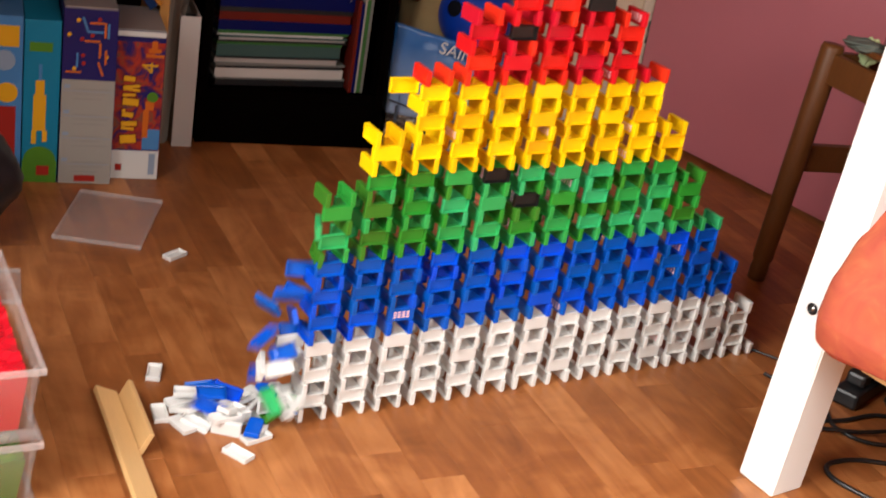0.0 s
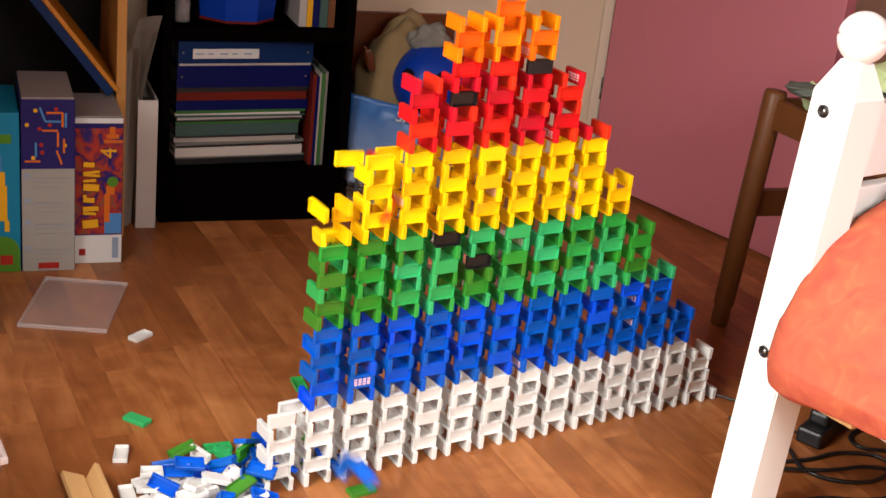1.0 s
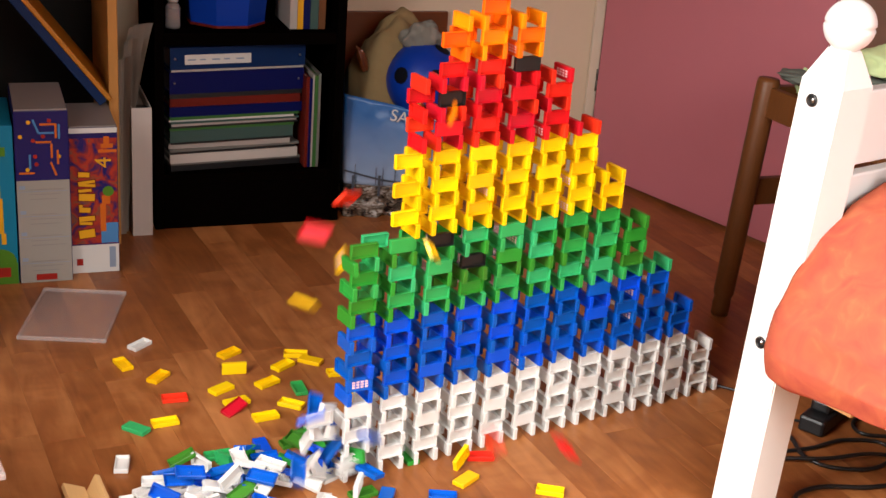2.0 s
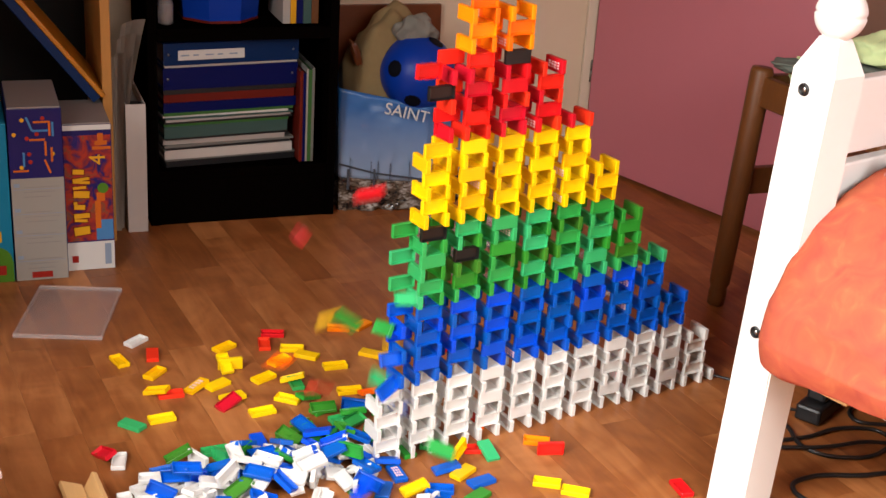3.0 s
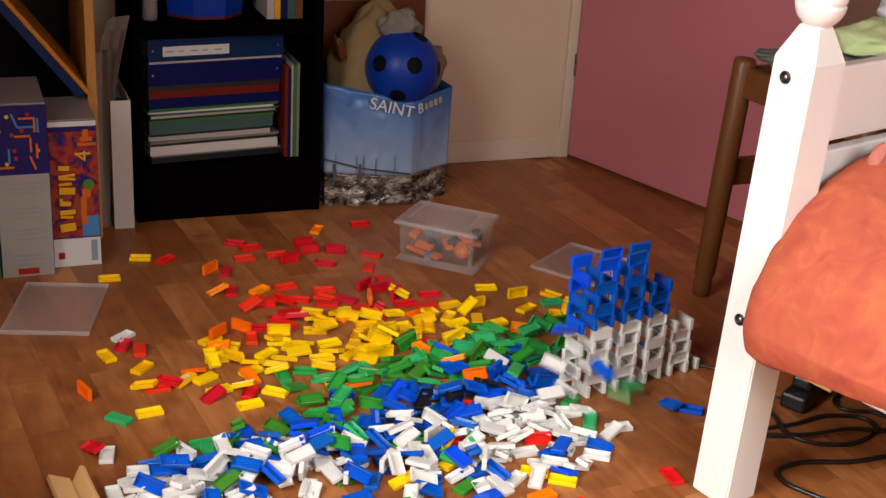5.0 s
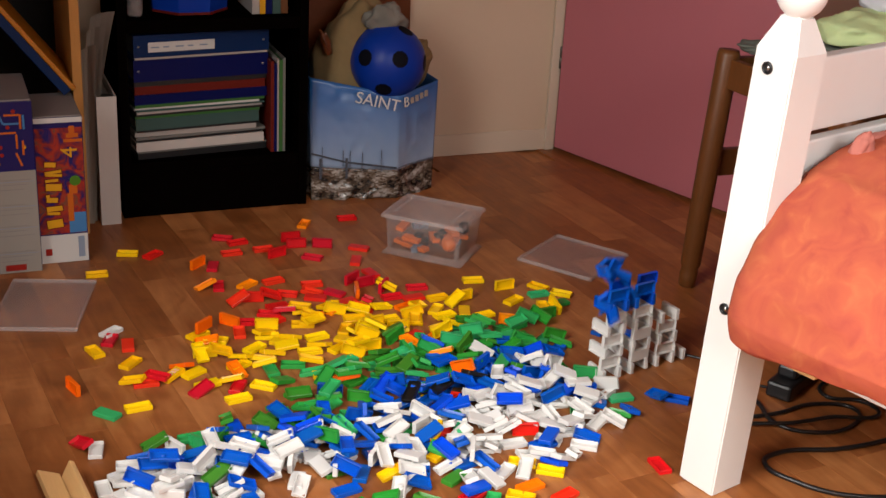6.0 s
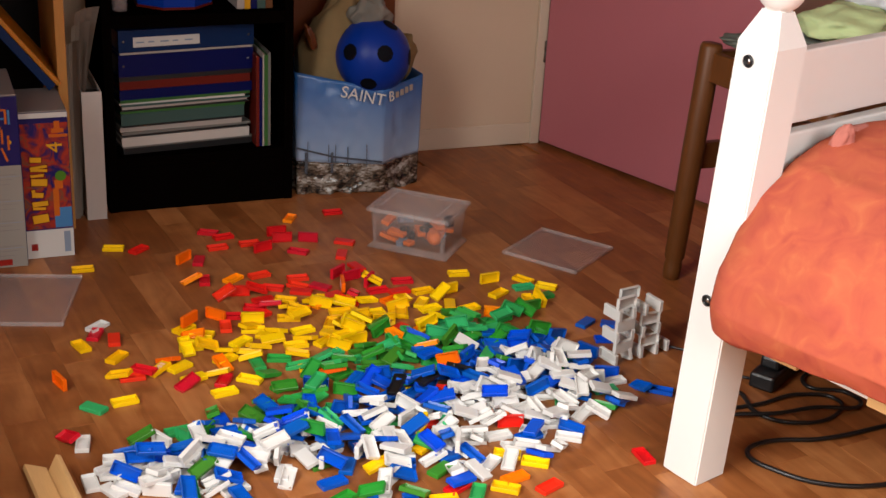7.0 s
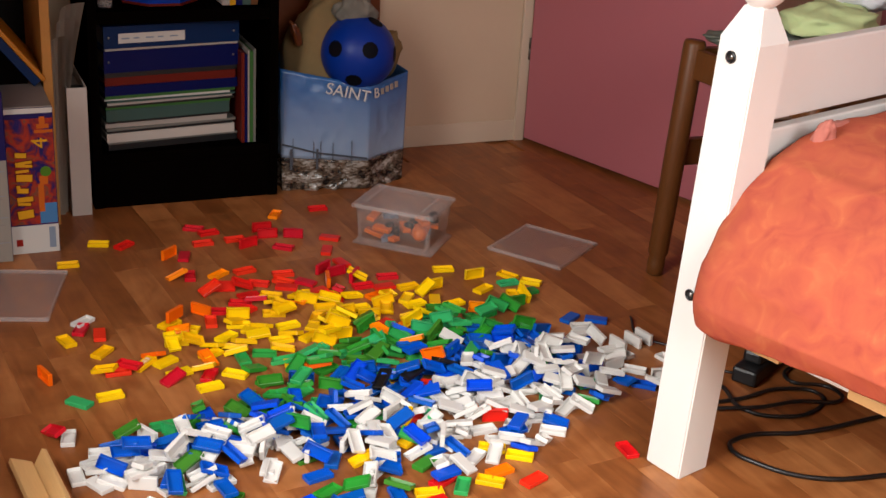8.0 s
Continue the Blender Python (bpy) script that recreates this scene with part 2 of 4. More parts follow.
# ---------------------------------------------------------------- colours of the things
M.update({
    "mattress": material("mattress_ticking", (0.7, 0.68, 0.64), 0.9, vary=0.1, bump=0.3),
    "pale_green": material("pale_green_cloth", (0.50, 0.60, 0.30), 0.9, vary=0.2, grain=0.1, scale=60, bump=0.6),
    "grey_cloth": material("grey_cloth", (0.10, 0.11, 0.09), 0.9, vary=0.3, grain=0.2, scale=60, bump=0.6),
    "spot": material("black_ball_print", (0.003, 0.003, 0.006), 0.6, spec=0.1),
    "lining": material("dull_red_lining", (0.40, 0.13, 0.10), 0.9, vary=0.3, bump=0.4),
    "white_cloth": material("white_cloth", (0.62, 0.62, 0.66), 0.9, vary=0.15, bump=0.4),
    "binder_white": material("white_cardboard", (0.50, 0.45, 0.41), 0.6, spec=0.15, vary=0.12, grain=0.05, scale=30),
    "paper": material("paper", (0.36, 0.32, 0.29), 0.8, spec=0.15, vary=0.12, grain=0.05, scale=25),
    "label_white": material("label_white", (0.55, 0.53, 0.5), 0.6, vary=0.05),
    "folder_blue": material("petrol_blue_card", (0.003, 0.018, 0.075), 0.4, spec=0.15, vary=0.2),
    "folder_dark_blue": material("navy_card", (0.0015, 0.004, 0.065), 0.4, spec=0.15, vary=0.2),
    "folder_red": material("red_card", (0.12, 0.010, 0.005), 0.5, spec=0.15, vary=0.2),
    "folder_green": material("green_card", (0.04, 0.12, 0.03), 0.5, spec=0.15, vary=0.2),
    "folder_teal": material("grey_teal_card", (0.045, 0.085, 0.075), 0.5, spec=0.15, vary=0.15),
    "folder_grey": material("grey_card", (0.16, 0.155, 0.14), 0.5, spec=0.15, vary=0.15),
    "box_blue": material("bright_blue_tin", (0.004, 0.035, 0.30), 0.35, spec=0.15, vary=0.15),
    "box_pink": material("pink_card", (0.55, 0.08, 0.10), 0.5),
    "game_purple": material("violet_print", (0.016, 0.011, 0.09), 0.4, spec=0.15, vary=0.5, scale=30),
    "game_red": material("red_print", (0.30, 0.018, 0.012), 0.4, spec=0.15, vary=0.6, scale=60),
    "game_yellow": material("yellow_print", (0.62, 0.30, 0.012), 0.4, spec=0.15, vary=0.1),
    "game_orange": material("orange_print", (0.50, 0.11, 0.012), 0.4, spec=0.15, vary=0.3),
    "game_skyblue": material("sky_blue_print", (0.06, 0.18, 0.38), 0.4, spec=0.15, vary=0.3),
    "game_teal": material("turquoise_print", (0.008, 0.16, 0.27), 0.4, spec=0.15, vary=0.3, scale=20),
    "game_green": material("leaf_green_print", (0.07, 0.18, 0.015), 0.4, spec=0.15, vary=0.4, scale=50),
    "game_grey": material("grey_print", (0.28, 0.255, 0.225), 0.5, spec=0.15, vary=0.1),
    "slate": material("slate_line", (0.20, 0.25, 0.33), 0.5),
    "lid_card": material("lid_card", (0.22, 0.19, 0.18), 0.5, vary=0.3, scale=30),
    "ball_blue": material("blue_ball_rubber", (0.002, 0.030, 0.27), 0.38, spec=0.25, vary=0.1, bump=0.05),
    "sack": material("beige_linen", (0.21, 0.14, 0.06), 0.95, vary=0.3, grain=0.2, scale=50, bump=0.6),
    "sack_print": material("grey_linen", (0.17, 0.155, 0.13), 0.95, vary=0.9, scale=90, bump=0.4),
    "board": material("varnished_brown_board", (0.12, 0.030, 0.007), 0.3, grain=0.4, vary=0.3, scale=50, stretch=(1, 1, 8), coat=0.3),
    "bag_line": material("dark_bag_print", (0.05, 0.06, 0.08), 0.3),
    "stick": material("pale_beech_slat", (0.62, 0.38, 0.16), 0.5, grain=0.2, vary=0.15, scale=50, stretch=(10, 0.6, 10)),
    # near-black base colour holds the shade inside the wooden shelf unit
    "shaded_back": material("shaded_back_board", (0.004, 0.002, 0.001), 0.6, grain=0.4, scale=40, spec=0.2),
    "tray_rim": material("orange_rim_plastic", (0.42, 0.15, 0.006), 0.4, vary=0.2),
    "toy_orange": material("orange_toy_plastic", (0.80, 0.17, 0.02), 0.35),
    "sheet": material("curled_sheet", (0.36, 0.30, 0.25), 0.8, vary=0.15, spec=0.2),
    "clear": clear_plastic("frosted_clear_plastic", (0.72, 0.66, 0.64), 0.13),
    "clear_lid": clear_plastic("frosted_clear_lid", (0.66, 0.58, 0.58), 0.13),
    "clear_rim": clear_plastic("frosted_clear_rim", (0.70, 0.62, 0.60), 0.22),
    "tub_red": clear_plastic("red_tinted_plastic", (0.75, 0.06, 0.05), 0.62),
    "tub_green": clear_plastic("green_tinted_plastic", (0.30, 0.42, 0.10), 0.5),
})


def fading_print(name, low, high, z0, z1):
    """A print that goes from one colour at z0 to another at z1, slightly blotchy."""
    mat = material(name, low, 0.28, bump=0.25, scale=12)
    n, l = mat.node_tree.nodes, mat.node_tree.links
    tc, sep, mr, noi = n.new("ShaderNodeTexCoord"), n.new("ShaderNodeSeparateXYZ"), n.new("ShaderNodeMapRange"), n.new("ShaderNodeTexNoise")
    l.new(tc.outputs["Object"], sep.inputs[0]), l.new(tc.outputs["Object"], noi.inputs["Vector"])
    noi.inputs["Scale"].default_value = 14
    add = n.new("ShaderNodeMath")
    add.operation = "MULTIPLY_ADD"
    l.new(noi.outputs["Fac"], add.inputs[0])
    add.inputs[1].default_value = (z1 - z0) * .3
    l.new(sep.outputs["Z"], add.inputs[2]), l.new(add.outputs[0], mr.inputs["Value"])
    mr.inputs["From Min"].default_value, mr.inputs["From Max"].default_value = z0, z1
    mix = n.new("ShaderNodeMixRGB")
    mix.inputs[1].default_value, mix.inputs[2].default_value = (*low, 1), (*high, 1)
    l.new(mr.outputs[0], mix.inputs[0]), l.new(mix.outputs[0], n["Principled BSDF"].inputs["Base Color"])
    return mat


def town_print(name):
    """A busy photographic print: pale fronts, brown roofs and dark gaps, in small patches."""
    mat = material(name, (0.2, 0.2, 0.2), 0.22, scale=60)
    n, l = mat.node_tree.nodes, mat.node_tree.links
    tc, mp, vor, noi, ramp, add = n.new("ShaderNodeTexCoord"), n.new("ShaderNodeMapping"), n.new("ShaderNodeTexVoronoi"), n.new("ShaderNodeTexNoise"), n.new("ShaderNodeValToRGB"), n.new("ShaderNodeMath")
    mp.inputs["Scale"].default_value = (1, 1, 1.8)
    l.new(tc.outputs["Object"], mp.inputs["Vector"]), l.new(mp.outputs[0], vor.inputs["Vector"]), l.new(mp.outputs[0], noi.inputs["Vector"])
    vor.inputs["Scale"].default_value, noi.inputs["Scale"].default_value, noi.inputs["Detail"].default_value = 120, 26, 9
    sep = n.new("ShaderNodeSeparateColor")
    l.new(vor.outputs["Color"], sep.inputs[0])
    add.operation = "MULTIPLY_ADD"
    l.new(sep.outputs[0], add.inputs[0])
    add.inputs[1].default_value = 0.22
    l.new(noi.outputs["Fac"], add.inputs[2]), l.new(add.outputs[0], ramp.inputs[0])
    e = ramp.color_ramp.elements
    e[0].position, e[0].color, e[1].position, e[1].color = 0.46, (0.012, 0.010, 0.010, 1), 0.80, (0.36, 0.33, 0.30, 1)
    m1 = e.new(0.62)
    m1.color = (0.11, 0.075, 0.05, 1)
    l.new(ramp.outputs[0], n["Principled BSDF"].inputs["Base Color"])
    return mat


def picture_print(name, stops, scale):
    """A printed picture of soft patches in several colours."""
    mat = material(name, (0.2, 0.1, 0.1), 0.4, spec=0.15)
    n, l = mat.node_tree.nodes, mat.node_tree.links
    tc, noi, ramp = n.new("ShaderNodeTexCoord"), n.new("ShaderNodeTexNoise"), n.new("ShaderNodeValToRGB")
    l.new(tc.outputs["Object"], noi.inputs["Vector"])
    noi.inputs["Scale"].default_value, noi.inputs["Detail"].default_value, noi.inputs["Distortion"].default_value = scale, 3, 1.2
    l.new(noi.outputs["Fac"], ramp.inputs[0])
    e = ramp.color_ramp.elements
    e[0].position, e[0].color = 0.28, (*stops[0], 1)
    e[1].position, e[1].color = 0.72, (*stops[-1], 1)
    for i, c in enumerate(stops[1:-1]):
        e.new(0.28 + 0.44 * (i + 1) / (len(stops) - 1)).color = (*c, 1)
    l.new(ramp.outputs[0], n["Principled BSDF"].inputs["Base Color"])
    return mat


M["game_picture"] = picture_print("game_picture_print", [(.012, .009, .09), (.018, .012, .10), (.16, .02, .03), (.34, .03, .015), (.18, .06, .03), (.03, .02, .12)], 26)
M["duvet"] = picture_print("orange_duvet_cotton", [(.35, .068, .046), (.40, .086, .050), (.43, .100, .052), (.47, .128, .060)], 20)
M["duvet"].node_tree.nodes["Principled BSDF"].inputs["Roughness"].default_value = 0.95
M["bag_town"] = town_print("town_bag_print")
M["bag_fade"] = fading_print("sky_blue_bag_print", (0.26, 0.34, 0.47), (0.022, 0.115, 0.34), 0.12, 0.31)


def letters(name, words, size, mat, parent, m, depth=0.0008):
    """Raised lettering from Blender's own font, as a mesh under parent."""
    cu = bpy.data.curves.new(name, "FONT")
    cu.body, cu.size, cu.extrude, cu.align_x, cu.align_y = words, size, depth, "CENTER", "CENTER"
    tmp = bpy.data.objects.new(name, cu)
    me = bpy.data.meshes.new_from_object(tmp)
    bpy.data.objects.remove(tmp)
    me.materials.append(mat)
    ob = new(name, me)
    ob.parent, ob.matrix_basis = parent, m
    return ob


def tube(name, points, radius, mat, label, category):
    """A round cable along a smooth line of points."""
    cu = bpy.data.curves.new(name, "CURVE")
    cu.dimensions, cu.bevel_depth, cu.bevel_resolution, cu.resolution_u = "3D", radius, 2, 10
    sp = cu.splines.new("BEZIER")
    sp.bezier_points.add(len(points) - 1)
    for bp, p in zip(sp.bezier_points, points):
        bp.co, bp.handle_left_type, bp.handle_right_type = p, "AUTO", "AUTO"
    tmp = bpy.data.objects.new(name, cu)
    me = bpy.data.meshes.new_from_object(tmp)
    bpy.data.objects.remove(tmp)
    me.materials.append(mat)
    for p in me.polygons:
        p.use_smooth = True
    return tagged(new(name, me), label, category)


def lump(rx, ry, rz, rough, seed, flat=0.0, steps=(40, 22)):
    """A soft rounded heap, uneven like stuffed cloth, standing on z = 0."""
    bm = bmesh.new()
    bmesh.ops.create_uvsphere(bm, u_segments=steps[0], v_segments=steps[1], radius=1)
    for v in bm.verts:
        d = v.co.copy()
        n = noise.noise(d * 1.7 + Vector((seed, 0, 0))) + 0.5 * noise.noise(d * 4 + Vector((0, seed, 0)))
        w = 1 + rough * n
        z = d.z if d.z > 0 else d.z * (1 - flat)
        v.co = Vector((d.x * rx * w, d.y * ry * w, z * rz * w))
    low = min(v.co.z for v in bm.verts)
    for v in bm.verts:
        v.co.z -= low
    return bm


# ---------------------------------------------------------------- pink door
def build_door():
    leaf = structure("door_1", boxes((0, .75, -.02, .02, .012, 2.04), bevel=.002), M["pink"], ROOM @ pose(.412, 1.342, 0, 0, 0, -71.2), "flat pink painted door standing open")
    for z in (0.25, 1.75):
        h = lathe([(.006, 0), (.0075, .002), (.0075, .03), (.006, .032), (.006, .034), (.0075, .036), (.0075, .064), (.006, .066)], 14, pose(-.009, -.012, z))
        part("hinge", h, M["hinge"], leaf, "dull dark steel hinge", True)
    structure("trim", boxes((.368, .398, B1 - .016, B1 - .002, 0.0, 2.06), bevel=.002), M["skirting"], ROOM, "cream painted door frame post")


# ---------------------------------------------------------------- dark bookcase and its contents
CASE = (-.917, -.452, 1.061, 1.345)


def build_bookcase():
    a0, a1, b0, b1 = CASE
    case = thing("bookcase", ROOM @ pose((a0 + a1) / 2, (b0 + b1) / 2, 0), "black-brown veneered bookcase filled with folders", "bookcase")
    w, d, t = (a1 - a0) / 2, (b1 - b0) / 2, .022
    part("side_panel", boxes((-w, -w + t, -d, d, 0, 1.25), bevel=.0015), M["dark_wood"], case)
    part("side_panel", boxes((w - t, w, -d, d, 0, 1.25), bevel=.0015), M["dark_wood"], case)
    part("back_panel", boxes((-w + t, w - t, d - .01, d - .002, .02, 1.24)), M["dark_wood"], case)
    part("plinth", boxes((-w + t, w - t, -d + .004, -d + .024, 0, .115), bevel=.001), M["dark_wood"], case)
    for z0, z1 in ((.115, .140), (.462, .492), (.83, .855), (1.22, 1.245)):
        part("shelf", boxes((-w + t, w - t, -d + .004, d - .012, z0, z1), bevel=.0015), M["dark_wood"], case)


def flat_folder(name, a0, a1, z0, z1, b0, mat, label, yaw=0.0, pages=None, category="folder"):
    """A folder that lies flat: two covers, a spine to the front and pages between."""
    h = z1 - z0
    f = thing(name, ROOM @ pose((a0 + a1) / 2, b0 + .122, z0, 0, 0, yaw + 5.5), label, category)
    w = (a1 - a0) / 2
    c = min(.003, h * .25)
    part("cover", channel(-w, w, .205, h, c, "x"), mat, f)
    if h > .006:
        part("paper_block", boxes((-w + .004, w - .004, -.0975, .0985, c + .0003, h - c - .0003)), pages or M["paper"], f, "stack of paper")
    return f


def build_folders():
    z = .1405
    rows = (("folder", .012, "black", -.885, -.553, 0, "thin black folder lying at the bottom of the stack"),
            ("folder", .003, "folder_grey", -.886, -.552, 0.4, "thin grey folder lying in the stack"),
            ("folder", .018, "binder_white", -.888, -.560, 0, "white folder lying in the stack"),
            ("folder", .004, "black", -.886, -.566, 0.8, "thin black folder lying in the stack"),
            ("folder", .005, "folder_grey", -.89, -.556, 1.2, "thin grey folder lying in the stack"),
            ("folder", .010, "paper", -.888, -.578, -1, "bundle of pale paper lying in the stack"),
            ("folder", .003, "black", -.886, -.572, 0.2, "thin black folder lying in the stack"),
            ("folder", .023, "folder_teal", -.889, -.573, 0.6, "grey-green cardboard folder lying in the stack"),
            ("folder", .005, "folder_green", -.887, -.570, -.5, "thin green folder lying in the stack"),
            ("folder", .003, "black", -.888, -.560, 0.3, "thin black folder lying in the stack"),
            ("folder", .005, "paper", -.886, -.565, 1.0, "bundle of pale paper lying in the stack"),
            ("folder", .003, "folder_teal", -.885, -.558, 0.2, "thin grey-green folder lying in the stack"),
            ("folder", .004, "label_white", -.888, -.57, -.8, "thin white folder lying in the stack"),
            ("folder", .006, "folder_green", -.889, -.558, 0.5, "green cardboard folder lying in the stack"),
            ("folder", .019, "folder_dark_blue", -.889, -.552, 0, "navy blue folder lying in the stack"),
            ("folder", .016, "folder_red", -.887, -.556, -.4, "dark red folder lying in the stack"),
            ("folder", .009, "black", -.889, -.553, 0.3, "thin black folder lying in the stack"),
            ("folder", .042, "folder_dark_blue", -.889, -.549, 0, "thick navy blue binder lying in the stack"),
            ("folder", .004, "paper", -.886, -.551, 0.5, "sheets of white paper on the binder"),
            ("folder", .042, "folder_blue", -.888, -.547, 0.4, "petrol blue binder with a white spine label on the stack"))
    for name, h, mat, a0, a1, yaw, label in rows:
        h *= 1.28
        f = flat_folder(name, a0, a1, z, z + h, 1.085 + abs(yaw) * .004, M[mat], label, yaw)
        if h > .045:
            w = (a1 - a0) / 2
            for x in (-w + .012, w - .014):
                part("rivet", lathe([(.003, 0), (.003, .0012), (.001, .0018)], 10, pose(x, -.1025, h * .5, 90)), M["steel"], f, "small metal rivet", True)
            if mat == "folder_blue":
                part("spine_label", boxes((-.135, .03, -.1037, -.1027, .012, .036)), M["label_white"], f, "white paper spine label")
                for i in range(5):
                    part("writing", boxes((-.128 + i * .03, -.108 + i * .03 - (i % 2) * .006, -.1042, -.1038, .022, .0255)), M["slate"], f)
        z += h + .0004
    x = -.5415
    for w, h, mat, label in ((.008, .235, "folder_red", "red folder standing upright"), (.007, .23, "folder_dark_blue", "blue folder standing upright"),
                             (.004, .24, "paper", "white folder standing upright"), (.009, .238, "folder_green", "green folder standing upright"), (.006, .243, "folder_grey", "pale grey folder standing upright")):
        f = thing("folder", ROOM @ pose(x + w / 2, 1.085, .1405, 0, 0, 0), label + " at the shelf's end", "folder")
        part("cover", channel(-w / 2, w / 2, .22, h, .0012, "z"), M[mat], f)
        part("paper_block", boxes((-w / 2 + .0014, w / 2 - .0014, .002, .215, .003, h - .004)), M["paper"], f)
        x += w + .0008
    # the shelf above
    tin = thing("storage_box", ROOM @ pose(-.725, 1.20, .4925), "bright blue storage box with a red lower edge", "box")
    bm = bmesh.new()
    bmesh.ops.create_cone(bm, cap_ends=True, segments=8, radius1=.098, radius2=.108, depth=.10)
    bm.transform(pose(0, 0, .056, 0, 0, 22.5))
    part("body", bm, M["box_blue"], tin)
    bm = bmesh.new()
    bmesh.ops.create_cone(bm, cap_ends=True, segments=8, radius1=.1, radius2=.1, depth=.006)
    bm.transform(pose(0, 0, .003, 0, 0, 22.5))
    part("base_band", bm, M["folder_red"], tin, "dark red band")
    part("lid", boxes((-.085, .085, -.085, .085, .1065, .13), bevel=.004), M["box_pink"], tin, "pink lid")
    x = -.585
    for w, h, mat in ((.018, .20, "paper"), (.014, .19, "game_yellow"), (.016, .21, "folder_dark_blue"), (.02, .2, "folder_teal"), (.017, .18, "chair_wood")):
        bk = thing("book", ROOM @ pose(x, 1.10, .4925), "slim book standing upright on the shelf", "book", "books on the shelf")
        part("cover", channel(0, w, .16, h, .0015, "z"), M[mat], bk)
        part("paper_block", boxes((.0017, w - .0017, .002, .156, .002, h - .003)), M["paper"], bk)
        x += w + .001
    jar = thing("glass_jar", ROOM @ pose(-.865, 1.12, .4925), "small pale glass jar on the shelf", "jar")
    part("body", lathe([(.016, 0), (.018, .004), (.018, .05), (.012, .06), (.012, .064)], 20), M["clear_rim"], jar, "", True)
    part("lid", lathe([(.0135, .0645), (.0135, .075), (.011, .077)], 20), M["binder_white"], jar, "white lid", True)


def build_left_side():
    """White binder, loose papers, wooden shelf unit and the row of games."""
    b = thing("ring_binder", ROOM @ pose(-.9525, 1.03, 0), "white cardboard ring binder standing on the floor", "binder")
    part("cover", channel(-.0235, .0235, .28, .322, .003, "z"), M["binder_white"], b)
    part("paper_block", boxes((-.019, .019, .02, .27, .005, .30)), M["paper"], b)
    part("top_arc", lathe([(.0185, 0), (.0185, .003)], 20, pose(0, .022, .316)), M["black"], b, "black inner edge")
    for i, (a, top, h, w) in enumerate(((-1.004, .030, .50, .052), (-.998, .012, .47, .040), (-1.006, .004, .43, .030))):
        bm = bmesh.new()
        rows = []
        for j in range(15):
            u = j / 14
            wide = .016 + (w - .016) * u ** 1.6
            x = top * u ** 2.5
            rows.append([bm.verts.new((x + wide * v, .018 * math.sin(math.pi * v) * u + .004 * math.sin(7 * u + i) - .03 * u * v, h * u + .02 * v * u)) for v in (0, .25, .5, .75, 1)])
        for r0, r1 in zip(rows, rows[1:]):
            for q in range(4):
                bm.faces.new((r0[q], r0[q + 1], r1[q + 1], r1[q]))
        bmesh.ops.solidify(bm, geom=bm.faces[:], thickness=.0006)
        sheet = new("paper_sheet", finish("paper_sheet", bm, M["sheet"]))
        sheet.matrix_basis = ROOM @ pose(a, 1.075 - i * .016, 0)
        tagged(sheet, "tall white paper sheet leaning and curling at its top", "paper", "leaning sheets")
    unit = thing("shelf_unit", ROOM @ pose(-1.35, 1.17, 0), "light wooden shelf unit behind the games", "shelf")
    part("side_panel", boxes((.318, .340, -.19, .18, 0, 1.3), bevel=.002), M["light_wood"], unit)
    part("side_panel", boxes((-.36, -.338, -.19, .18, 0, 1.3), bevel=.002), M["light_wood"], unit)
    # the interior's shade is put into this board's colour
    part("back_panel", boxes((-.338, .318, .165, .175, 0, 1.3)), M["shaded_back"], unit, "back board coloured near-black for the shade inside the unit")
    part("shelf", boxes((-.338, .318, -.18, .165, .72, .742), bevel=.002), M["light_wood"], unit)
    tray = thing("play_tray", ROOM @ pose(-1.036, .985, .352, 0, 52, 0), "blue tray with an orange edge leaning on the games", "tray")
    part("panel", boxes((-.40, -.008, -.02, .0, -.016, .004), (-.40, -.008, .0, .2, -.016, -.010), bevel=.0015), M["folder_blue"], tray)
    part("rim", boxes((-.40, -.004, -.022, .2, .0045, .016), bevel=.003), M["tray_rim"], tray, "orange-yellow rim")

    def game(name, a0, a1, b0, h, depth, mat, label):
        g = thing(name, ROOM @ pose((a0 + a1) / 2, b0, 0), label, "game box", "games on the floor")
        w = (a1 - a0) / 2
        part("carton", boxes((-w, w, 0, depth, 0, h), bevel=.0015), mat, g)
        return g, w

    g, w = game("game_box", -1.137, -1.033, .82, .342, .19, M["game_purple"], "violet board game box with yellow title standing upright")
    part("bottom_panel", boxes((-w + .001, w - .001, -.0012, -.0002, .001, .068)), M["label_white"], g, "white lower strip")
    part("sky_patch", boxes((w * .25, w - .002, -.0016, -.0011, .072, .12)), M["game_skyblue"], g)
    part("picture", boxes((-w + .0015, w - .0015, -.0010, -.0002, .071, .318)), M["game_picture"], g, "red, brown and violet picture")
    part("top_edge", boxes((-w + .001, w - .001, -.0012, -.0002, .33, .3415)), M["label_white"], g)
    part("top_sheet", boxes((-w + .002, w - .002, .002, .185, .3422, .345)), M["lid_card"], g)
    # title running up the box: ten plain upright bars of uneven height and lean
    for i, (zz, wide, tall) in enumerate(((.088, .024, .034), (.116, .008, .028), (.127, .014, .034), (.145, .014, .024), (.162, .008, .008), (.173, .020, .034), (.196, .008, .028), (.206, .008, .036), (.216, .008, .036), (.228, .014, .024))):
        part("title_outline", boxes((-.034 - .002, -.034 + tall + .002, -.0018, -.0014, -.002, wide * .8 + .002), bevel=.0001), M["folder_red"], g).matrix_basis = pose(.0, 0, zz, 0, (-6, 4, -3, 5)[i % 4], 0)
